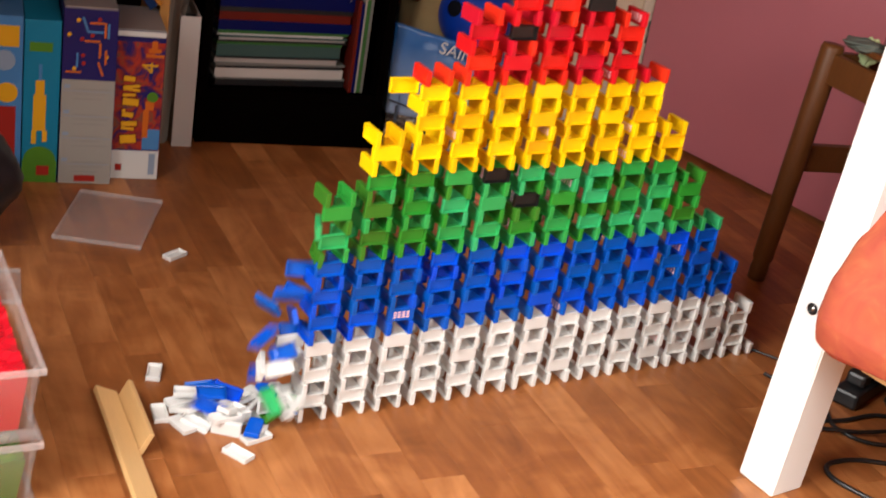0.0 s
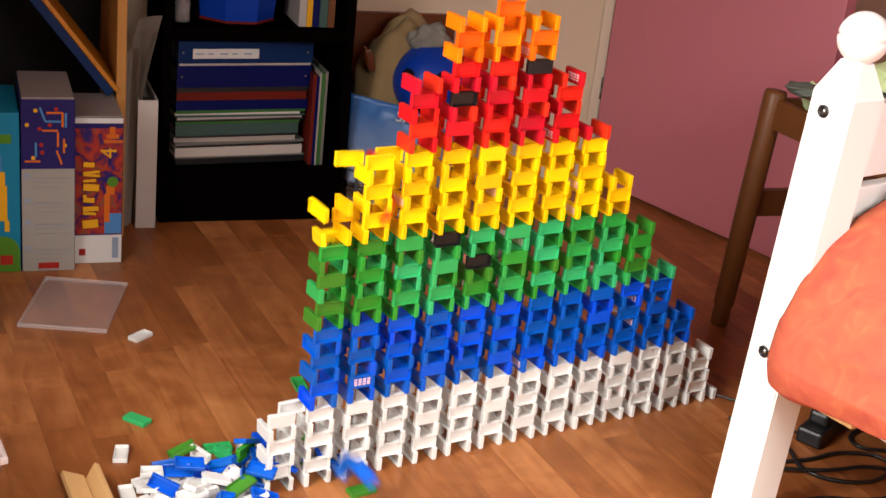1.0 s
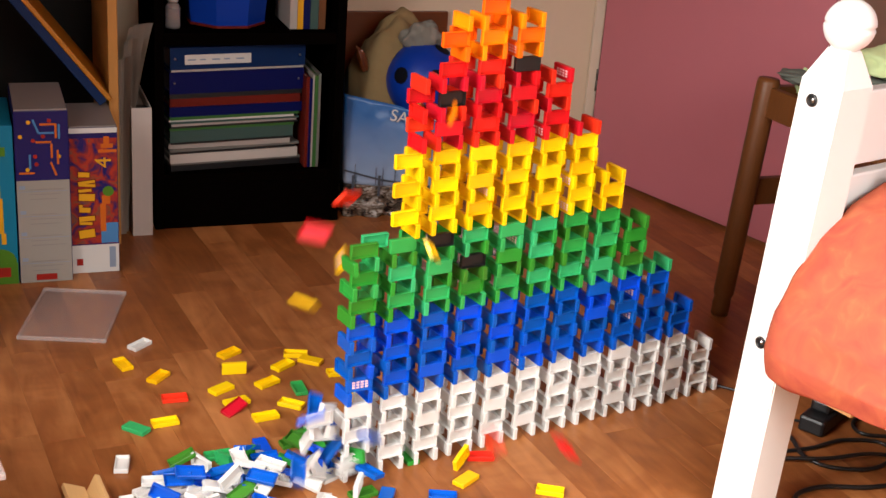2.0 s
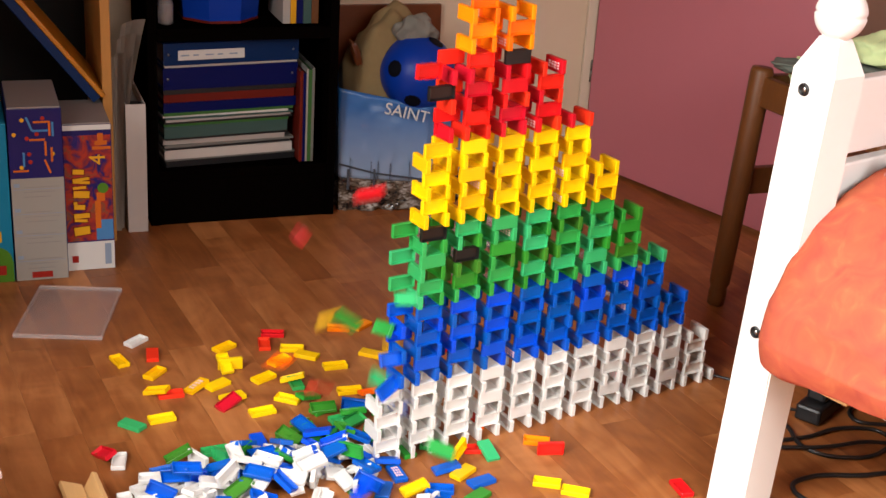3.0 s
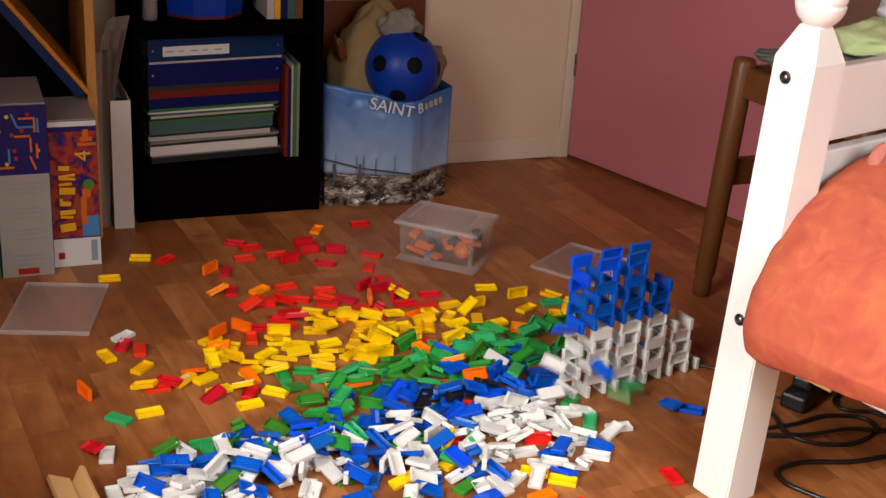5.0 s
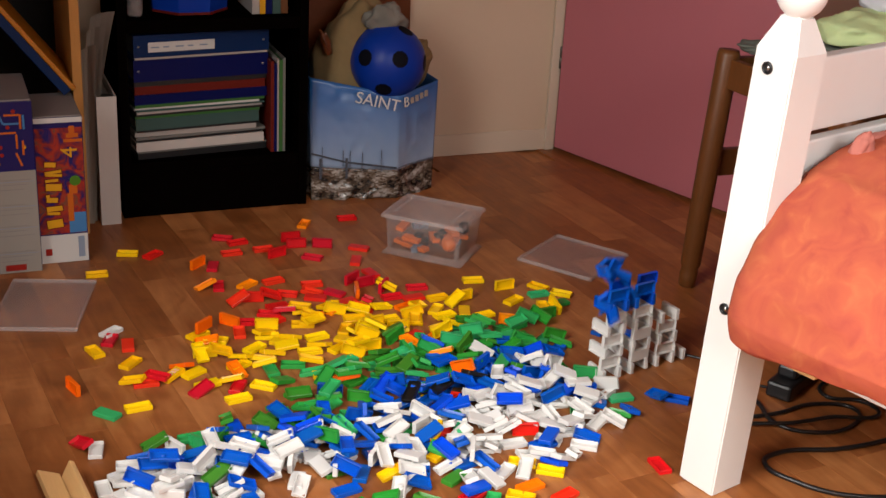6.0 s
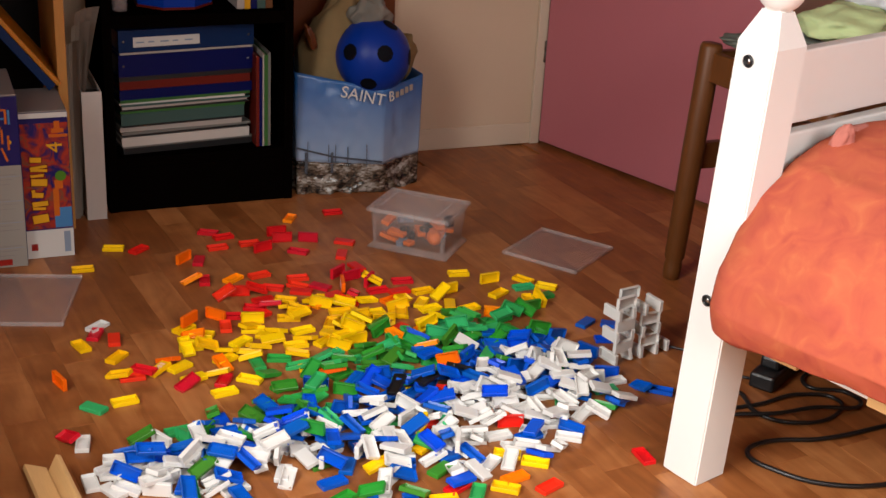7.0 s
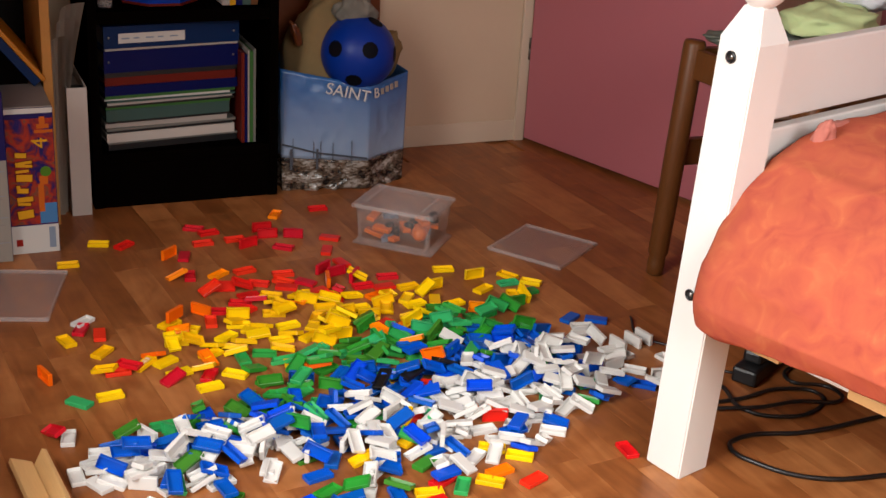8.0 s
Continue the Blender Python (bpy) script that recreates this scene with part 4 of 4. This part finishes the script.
def build_floor_things():
    clear_lid(pose(-1.013, .812, 0, 0, 0, -28), .178, .246, "frosted clear plastic lid lying on the floor")
    clear_lid(pose(.178, .528, 0, 0, 0, 24), .20, .20, "frosted clear plastic lid lying near the chair")
    clear_lid(pose(-1.325, .565, 0, 0, 0, -12), .15, .13, "frosted clear plastic lid lying on the floor")
    crate = thing("plastic_box", pose(-.103, .722, 0, 0, 0, 36), "clear plastic box with a lid and orange toys inside", "box")
    open_box(crate, .150, .200, .100, .010, M["clear"], M["clear_rim"])
    part("lid", boxes((-.074, .074, -.099, .099, .1025, .1045)), M["clear_lid"], crate, "clear lid")
    part("lid_ridge", boxes((-.060, .060, .07, .078, .105, .109), (-.064, .064, -.074, -.068, .105, .107), bevel=.001), M["clear_rim"], crate)
    rr = random.Random(8)
    for i in range(22):
        x, y = rr.uniform(-.045, .042), rr.uniform(-.072, .07)
        kind = rr.random()
        if kind < .45:
            toy = boxes((-.022, .022, -.010, .010, -.005, .005), bevel=.001)
            mat, name, cat = M["toy_orange"], "toy_brick", "orange plastic toy brick in the clear box"
        elif kind < .6:
            toy = lathe([(.003, -.016)] + [(.017 * math.cos(a), .017 * math.sin(a)) for a in np.linspace(-1.2, 1.2, 9)] + [(.003, .016)], 18)
            mat, name, cat = (M["toy_orange"] if rr.random() < .6 else M["label_white"]), "toy_ball", "small round toy ball in the clear box"
        elif kind < .8:
            toy = boxes((-.018, .018, -.008, .008, -.006, .006), (-.006, .006, -.014, .014, -.004, .004), bevel=.001)
            mat, name, cat = M["slate"], "toy_brick", "grey plastic toy brick in the clear box"
        else:
            toy = lathe([(.010, -.012), (.012, -.010), (.012, .010), (.006, .014)], 14)
            mat, name, cat = M["black"], "toy_peg", "black round toy peg in the clear box"
        ob = new(name, finish(name, toy, mat))
        ob.matrix_basis = pose(-.103, .722, 0, 0, 0, 36) @ pose(x, y, .016 + .022 * (i // 9), rr.uniform(-15, 15), rr.uniform(-15, 15), rr.uniform(0, 360))
        tagged(ob, cat, "toy", "toys in the clear box")
    # two stacked tubs beside the pile
    for z, mat, rim, label in ((0, "tub_green", "clear_rim", "clear plastic tub with green toys inside"), (.117, "tub_red", "clear_rim", "clear plastic tub full of red dominoes")):
        tub = thing("plastic_tub", pose(-1.502, .075, z, 0, 0, -3), label, "tub", "stacked tubs")
        open_box(tub, .27, .36, .112, .012, M["clear"], M[rim])
        part("heap", heap_in(.118, .163, .075 if z == 0 else .095), M["game_green"] if z == 0 else DOMINO["red"], tub, "green toy pieces" if z == 0 else "heap of red pieces")
    for i in range(16):
        ob = new("red_domino", MESHES["red"])
        ob.matrix_basis = pose(-1.502, .075, .117, 0, 0, -3) @ pose(rr.uniform(-.07, .09), rr.uniform(-.13, .13), .102 + rr.uniform(-.012, .012), rr.uniform(-40, 40), rr.uniform(-40, 40), rr.uniform(0, 360))
        tagged(ob, "red plastic domino lying in the tub", "domino", "spare dominoes")
    black = new("black_backpack", finish("black_backpack", lump(.16, .15, .12, .08, 1.9), M["black"], True))
    black.matrix_basis = pose(-1.365, .80, 0)
    tagged(black, "rounded black fabric bag on the floor", "bag")
    ramp = thing("wooden_ramp", Matrix(), "gutter of two pale wooden boards beside the domino pile", "ramp")
    stray = new("white_domino", MESHES["white"])
    stray.matrix_basis = pose(-.935, .624, THICK / 2 + .0003, 0, 0, 28)
    tagged(stray, "white plastic toy domino with a hollow back", "domino", "white dominoes of the toppling wall")
    for m, n in ((pose(-1.232, -.085, .0185, 0, 24, -5), .46), (pose(-1.190, .055, .0215, 0, -64, -5), .16)):
        part("board", boxes((-.019, .019, -n / 2, n / 2, -.0045, .0045), bevel=.001), M["stick"], ramp).matrix_basis = m


build_door()
build_bookcase()
build_folders()
build_left_side()
build_corner()
build_chair()
build_bed()
build_cables()
build_floor_things()
TOPPLE = random.Random(11)


def storeys(k):
    return 2 * min(k, 16 - k) + 2.5


def quat(*degrees):
    return Euler([radians(d) for d in degrees]).to_quaternion()


def wall_pieces():
    """Start poses of all dominoes of the wall: (colour, column, height, place, turn)."""
    out = []
    for k in range(17):
        h = storeys(k)
        for s in range(int(math.ceil(h))):
            x, z, c = -PITCH * k, s * 2 * WIDE, LAYERS[min(5, s // 3)]
            j = lambda a: TOPPLE.uniform(-a, a)
            for side in (-1, 1):
                out.append((c, k, z, Vector((x + side * (LONG - THICK) / 2 + j(.0012), LONG / 2 + j(.0015), z + WIDE / 2)), quat(90 * TOPPLE.choice((-1, 1)), 0, 90 + j(2.5))))
            if s + 0.6 < h:
                out.append((c, k, z + WIDE, Vector((x + j(.002), THICK / 2 + .0045 + j(.0018), z + 1.5 * WIDE)), quat(90 * TOPPLE.choice((1, 1, 1, -1)), 0, j(2))))
                for half in (0.5, -0.5):
                    inner = half > 0 and k < 16 and s + .6 < storeys(k + 1)
                    edge = s + .6 >= storeys(k + 1 if half > 0 else k - 1) if 0 <= k + 2 * half <= 16 else True
                    if inner or (edge and (k == 0 and s == 0 or TOPPLE.random() < .3)):
                        out.append((c, k + (.85 if half > 0 else 0), z + WIDE, Vector((x - half * PITCH + j(.002), LONG - THICK / 2 + j(.0015), z + 1.5 * WIDE)), quat(90 * TOPPLE.choice((1, 1, -1)), 0, j(2))))
    out.append(("white", -0.3, 0, Vector((0.051, LONG / 2, WIDE / 2)), quat(90, 0, 90)))
    return out


def knots(pairs, x):
    for (x0, y0), (x1, y1) in zip(pairs, pairs[1:]):
        if x <= x1:
            return y0 + (y1 - y0) * (x - x0) / (x1 - x0)
    return pairs[-1][1]


# when each column of the wall's near end crumbles, layer by layer: (column, seconds)
CRUMBLE = {
    "white": ((10.4, 3.84), (11, 2.45), (12, 1.85), (13, 1.1), (14, -0.1), (15, -0.6), (17, -1.5)),
    "blue": ((10, 2.85), (11, 2.2), (12, 1.66), (13, 0.5), (14, -0.2), (15, -0.7), (17, -1.5)),
    "green": ((10, 2.6), (11, 2.05), (12, 1.42), (13, 0.05), (14, -0.4), (17, -1.5)),
    "yellow": ((9.4, 2.85), (10, 2.0), (11, 1.35), (12, 0.9), (13, -0.3), (17, -1.5)),
    "red": ((8.6, 3.22), (9, 2.9), (10, 1.75), (11, 0.9), (13, -0.3), (17, -1.5)),
    "orange": ((7.9, 3.3), (9, 2.0), (10, 1.2), (17, -1.5)),
}
# from which column on a layer crumbles before the great collapse
LOOSE = {"white": 10.4, "blue": 9.6, "green": 9.6, "yellow": 9.4, "red": 8.8, "orange": 8.4}
# when the columns between go over backwards, and when the last ones at the far end fall
COLLAPSE = ((5.4, 3.60), (6, 3.50), (7, 3.41), (8, 3.365), (9, 3.35), (10.6, 3.35))
LAST = ((-0.5, 8.3), (0, 7.55), (1, 7.1), (2, 6.25), (3, 5.5), (4, 4.8), (5, 4.25), (5.5, 4.1))
# how much of these columns outlives the great collapse, in metres
STUMP = ((-1, .6), (2, .6), (2.6, .345), (3, .345), (4, .24), (5, .15), (5.3, .12))


def giving_way(k, z, c):
    """When a piece starts to fall, and how: "crumble", "back" or "last"."""
    if k > LOOSE[c]:
        return knots(CRUMBLE[c], k) + TOPPLE.uniform(-.12, .12), "crumble"
    if c == "orange" and (k < 7.4 or z > .79):
        return 3.22 if z > .79 else 3.28, "crumble"
    if k > 8.4 and z < (.20 if k > 9.6 else .26):
        return 3.76 + .3 * z, "knock"
    if k > 5.4 and z < .14:
        return 3.50 + .05 * abs(k - 6.8), "knock"
    if k > 5.4 or (c == "red" and k > 4.4):
        return min(knots(COLLAPSE, max(k, 5.4)), 3.43 if c == "red" else 9.0), "back"
    if k > 2.5 and z > knots(STUMP, k):
        return 3.62 + (5.4 - k) * .085, "back"
    t = knots(LAST, k)
    if 1.5 < k < 3.6 and z > .27:
        t = 4.65
    elif 2.6 < k < 3.9 and z > .14:
        t = 5.1
    elif k < 3 and z > .14:
        t = min(t - .12, 5.85 if z > .19 else 6.5)
    return t + TOPPLE.uniform(-.05, .05), "last"


def leaning(p, k):
    """How far the wall's upper end has swayed sideways before it goes."""
    return -.030 * max(0.0, min(1.0, (p.z - .18) / .5)) * max(0.0, min(1.0, (k - 5.5) / 2.5))


class Pile:
    """Heights of what has come to rest on the floor, on a 4 mm raster."""

    def __init__(self):
        self.x0, self.y0, self.step = -1.6, -0.7, 0.004
        self.h = np.zeros((560, 520))

    def cells(self, x, y, yaw, length, width):
        u, v = np.meshgrid(np.linspace(-.5, .5, 13) * length, np.linspace(-.5, .5, 7) * width, indexing="ij")
        cx, cy = x + u * math.cos(yaw) - v * math.sin(yaw), y + u * math.sin(yaw) + v * math.cos(yaw)
        return ((cx - self.x0) / self.step).astype(int).clip(0, 559), ((cy - self.y0) / self.step).astype(int).clip(0, 519), u, v

    def height(self, x, y):
        i, j, u, v = self.cells(x, y, 0, .03, .03)
        return float(self.h[i, j].mean())

    def rest(self, x, y, yaw, on_edge):
        width, high = (THICK, WIDE) if on_edge else (WIDE, THICK)
        i, j, u, v = self.cells(x, y, yaw, LONG, width)
        h = self.h[i, j]
        a, b = np.percentile(h[:6], 82), np.percentile(h[7:], 82)
        c, d = np.percentile(h[:, :3], 80), np.percentile(h[:, 4:], 80)
        pitch = max(-0.42, min(0.42, math.atan2(b - a, LONG * .55)))
        tilt = max(-0.45, min(0.45, math.atan2(d - c, width * .6))) * (0 if on_edge else 0.7)
        base = (a + b) / 2
        self.h[i, j] = np.maximum(h, base + high + u * math.tan(pitch) + v * math.tan(tilt) - 0.001)
        z = base + high / 2 + 0.0003
        q = Euler((tilt + (radians(90) if on_edge else 0), -pitch, yaw)).to_quaternion()
        return Vector((x, y, z)), q


KEEP_OFF = ((-0.25, 0.08, 0.56, 0.91), (0.02, 0.34, 0.37, 0.69), (-1.7, -1.15, -0.4, 0.16), (-1.7, -1.03, .58, 1.2), (-0.36, -0.14, -0.5, -0.3), (-1.3, -0.5, 1.04, 1.6), (-.5, .5, 1.0, 1.6), (0.27, 0.40, 0.22, 0.35), (-1.2, -.83, .64, 1.0))


# single pieces that come to lie away from the heap
STRAYS = {
    ("red", "crumble"): [(-.276, -.296), (-.483, -.293), (-1.128, .231), (-.926, .553), (-.62, -.22)],
    ("yellow", "crumble"): [(-.971, .406), (-.897, .393), (-.457, -.219), (-.72, .36), (-.82, .44), (-.55, -.26), (-.66, -.24)],
    ("green", "crumble"): [(-1.054, .31), (-.72, .33), (-.6, -.25)],
    ("yellow", "back"): [(-.864, .915), (-.762, 1.0), (.02, .37), (-.06, .33), (-.12, .52)],
    ("white", "knock"): [(-.496, -.197), (-.53, -.185), (-.35, -.13)],
    ("blue", "knock"): [(-.55, -.16), (-.42, -.15), (-.33, -.16)],
    ("blue", "last"): [(-.083, -.127), (-.11, -.099), (.024, .145), (-.022, .178), (-.195, -.123)],
    ("green", "back"): [(-.03, .39), (-.02, .33)],
}


def landing(k, z, c, way):
    """Where a domino of column k and height z comes to lie on the floor."""
    r = TOPPLE
    x = -PITCH * k
    for _ in range(40):
        if way == "crumble":
            behind = r.random()
            if k > 13.5:
                px, py = x + r.gauss(.01, .045), r.gauss(.05, .045)
            elif c == "white":
                px, py = x + r.gauss(-.03, .045), r.gauss(.03, .045)
                if behind < .14:
                    px, py = x + r.gauss(.05, .09), r.uniform(-.20, .02)
            elif c == "blue":
                px, py = x + r.gauss(.0, .06), r.gauss(.06, .065)
                if behind < .22:
                    px, py = x + r.gauss(.10, .10), r.uniform(-.24, .0)
            elif c == "green":
                px, py = x + r.gauss(.0, .08), r.gauss(.12, .065)
                if behind < .35:
                    px, py = x + r.gauss(.06, .12), r.uniform(-.28, .05)
            elif c == "yellow":
                px, py = x + r.gauss(.02, .13), r.uniform(.24, .56)
                if behind < .5:
                    px, py = x + r.gauss(.12, .14), r.uniform(-.34, .12)
            else:
                px, py = x + r.gauss(-.06, .17), r.uniform(.18, .60)
                if behind < .35:
                    px, py = min(-.42, x + r.gauss(.10, .16)), r.uniform(-.30, .12)
        elif way == "back":
            if c == "blue":
                px, py = x + r.gauss(.03, .05), r.gauss(.115, .045)
            elif c == "green":
                px, py = x + r.gauss(.05, .06), .165 + (z - .29) * .95 + r.gauss(0, .034)
            elif c == "yellow":
                px, py = x + r.gauss(.0, .085), .34 + (z - .43) * 1.25 + r.gauss(0, .045)
                if r.random() < .12:
                    px, py = x + r.uniform(.05, .45), r.uniform(.30, .52)
            elif c == "red":
                px, py = x + r.gauss(.04, .09), .53 + (z - .58) * 1.1 + r.gauss(0, .045)
                if r.random() < .3:
                    px, py = x + r.gauss(.06, .16), r.uniform(.66, 1.03)
            else:
                px, py = x + r.gauss(.0, .24), r.uniform(.34, 1.03)
        elif way == "knock":
            px, py = x + r.gauss(.01, .055), r.gauss(-.02, .05)
            if c == "blue":
                px, py = x + r.gauss(.03, .07), r.gauss(.04, .08)
            if r.random() < .22:
                px, py = x + r.gauss(.06, .08), r.uniform(-.22, -.05)
        else:
            px, py = x + r.gauss(-.055, .05), r.gauss(.03 + .2 * z, .05)
            if r.random() < .2:
                px, py = x + r.gauss(-.05, .05), r.uniform(-.14, -.02)
            if c == "blue" and r.random() < .35:
                py += .07
        if k < 8 and px > x - .03 and -.035 < py < .085 and way == "last":
            px = x - .03 - abs(r.gauss(0, .03))
        if all(not (x0 < px < x1 and y0 < py < y1) for x0, x1, y0, y1 in KEEP_OFF):
            break
    return px, py


def fall_rows(p0, q0, p1, q1, start, end, way, lean):
    """Rows for a domino that stands, perhaps sways, topples, falls and comes to rest."""
    sway = Euler((0, lean * 1.6, 0)).to_quaternion()
    pl, ql = p0 + Vector((lean, 0, -abs(lean) * .12)), sway @ q0

    def at(t):
        if t < start:
            w = max(0.0, min(1.0, (t - 2.75) / .6)) if lean else 0.0
            w = w * w
            return Matrix.LocRotScale(p0.lerp(pl, w), q0.slerp(ql, w), None)
        u = max(0.0, min(1.0, (t - start) / (end - start)))
        if way == "back":
            dt = t - start
            turn = Matrix.Rotation(-radians(86) * min(1.0, dt / .50) ** 2.2, 3, "X")
            roll = Euler((0, -radians(9) * min(1.0, dt / .3), 0)).to_quaternion()
            arc = turn @ Vector((0, pl.y, pl.z))
            arc.z -= 4.9 * dt * dt
            arc = Vector((pl.x - .05 * math.sin(math.pi * u), arc.y, max(arc.z, p1.z)))
            w = max(0.0, (u - .4) / .6)
            w = w * w * (3 - 2 * w)
            return Matrix.LocRotScale(arc.lerp(p1, w), (turn.to_quaternion() @ roll @ ql).slerp(q1, w), None)
        p = pl.lerp(p1, u ** 1.7)
        p.z = pl.z + (p1.z - pl.z) * min(1.0, u * 1.22) ** 2
        return Matrix.LocRotScale(p, ql.slerp(q1, u), None)
    steps = (.15, .3, .45, .6, .75, .88) if way == "back" else (.2, .4, .6, .8)
    sways = (2.75, 2.95, 3.15, 3.3) if lean else ()
    times = sorted({round(t * FPS) / FPS for t in (0, start, *(t for t in sways if t < start), *(start + (end - start) * u for u in steps), end, 8.0) if 0 <= t <= 8.0})
    return [(t, at(t)) for t in times]


FALLS = []


DARK = ((9, .420), (8, .372), (9.0, .660), (7.0, .708))     # a few black pieces among the coloured ones


def printed_mark(ob):
    """A small pale print on the flat side of a domino: three rows of plain bars."""
    bm = bmesh.new()
    for r in range(3):
        for i in range(4):
            box(bm, -.015 + i * .008, -.0095 + i * .008, -.006 + r * .0045, -.003 + r * .0045, -THICK / 2 - .0003, -THICK / 2 - .0001)
    part("print", bm, M["print"], ob, "pale printed mark")


M["print"] = material("pale_print", (0.85, 0.55, 0.55), 0.5)


def build_dominoes():
    pile = Pile()
    plans = []
    for c, k, z, p, q in wall_pieces():
        col = -p.x / PITCH if 3 < k < 10.3 else k
        start, way = giving_way(col, z, c)
        start += TOPPLE.uniform(-.006, .006)
        drop = math.sqrt(max(z, .01))
        plans.append((start + (.11 + .42 * drop if way == "back" else .13 + .54 * drop), start, c, k, z, p, q, way, leaning(p, col) if start > 2.75 and way != "last" else 0.0))
    for end, start, c, k, z, p, q, way, lean in sorted(plans, key=lambda a: a[0] - (1.2 if a[2] == "white" and a[7] == "crumble" else 0)):
        if any(abs(p.x + PITCH * a) < .03 and abs(p.z - b) < .013 and p.y < .025 for a, b in DARK):
            layer, c = c, "black"
        else:
            layer = c
        ob = new(c + "_domino", MESHES[c])
        tagged(ob, c + " plastic toy domino with a hollow back", "domino", c + " dominoes of the toppling wall")
        if TOPPLE.random() < .045:
            printed_mark(ob)
        if start >= 7.95 or (k < .3 and z < .02):
            ob.matrix_basis = Matrix.LocRotScale(p, q, None)
            continue
        spots = [landing(k, z, layer, way) for _ in range(2 if way == "crumble" else 3)]
        if STRAYS.get((c, way)) and -1.1 < p.x < (0 if way == "last" else -.3) and start > (.2 if c == "green" else 1.5):
            spots = [STRAYS[c, way].pop(0)]
        if c == "black":
            spots = [(p.x + .08, .09)]
        px, py = min(spots, key=lambda a: pile.height(*a) + TOPPLE.uniform(0, .008))
        edge = TOPPLE.random() < 0.15 and len(spots) > 1
        yaw = TOPPLE.gauss(radians(-14), radians(34)) if way == "back" or TOPPLE.random() < .5 else TOPPLE.uniform(0, 2 * math.pi)
        p1, q1 = pile.rest(px, py, yaw, edge)
        if not edge and TOPPLE.random() < 0.24:
            q1 = q1 @ quat(180, 0, 0)
        ob.matrix_basis = Matrix.LocRotScale(p1, q1, None)
        if end > 0:
            FALLS.append((ob, fall_rows(p, q, p1, q1, start, end, way, lean)))


build_dominoes()
# ---------------------------------------------------------------- floor strips
def build_planks():
    """Laminate strips with hair joints: the middle of the room strip by strip, the rest joined."""
    rr = random.Random(21)
    turn = pose(0, 0, 0, 0, 0, 6.0)          # strips against the room's walls
    meshes = {}

    def strip(length):
        bm = bmesh.new()
        box(bm, -.03744, .03744, -length / 2 + .0001, length / 2 - .0001, -.006, 0)
        top = [f for f in bm.faces if f.calc_center_median().z > -.0001][0]
        bmesh.ops.bevel(bm, geom=list(top.edges), offset=.0003, segments=1, affect="EDGES")
        return bm

    for n in (.30, .36, .42):
        meshes[n] = finish("plank", strip(n), M["floor"])
    rest = bmesh.new()
    count = 0
    for i in range(-44, 42):
        v = -3.4 + rr.uniform(0, .3)
        while v < 2.3:
            n = rr.choice((.30, .36, .42))
            c = turn @ Vector((i * .075, v + n / 2, 0))
            v += n
            if not (A0 + .24 < c.x < A1 - .24 and B0 + .24 < c.y < B1 + .13 - n / 2):
                continue
            if -1.35 < c.x < .62 and -.55 < c.y < B1 + .15 and count < 300:
                ob = new("plank", meshes[n])
                ob.parent, ob.matrix_basis = floor, turn @ pose(i * .075, v - n / 2, 0)
                count += 1
            else:
                one = strip(n)
                one.transform(turn @ pose(i * .075, v - n / 2, 0))
                tmp = bpy.data.meshes.new("tmp")
                one.to_mesh(tmp)
                one.free()
                rest.from_mesh(tmp)
                bpy.data.meshes.remove(tmp)
    tagged(part("planks", rest, M["floor"], floor), kind="stuff")


build_planks()


def motions():
    for ob, rows in FALLS:
        walk(ob, rows)


motions()
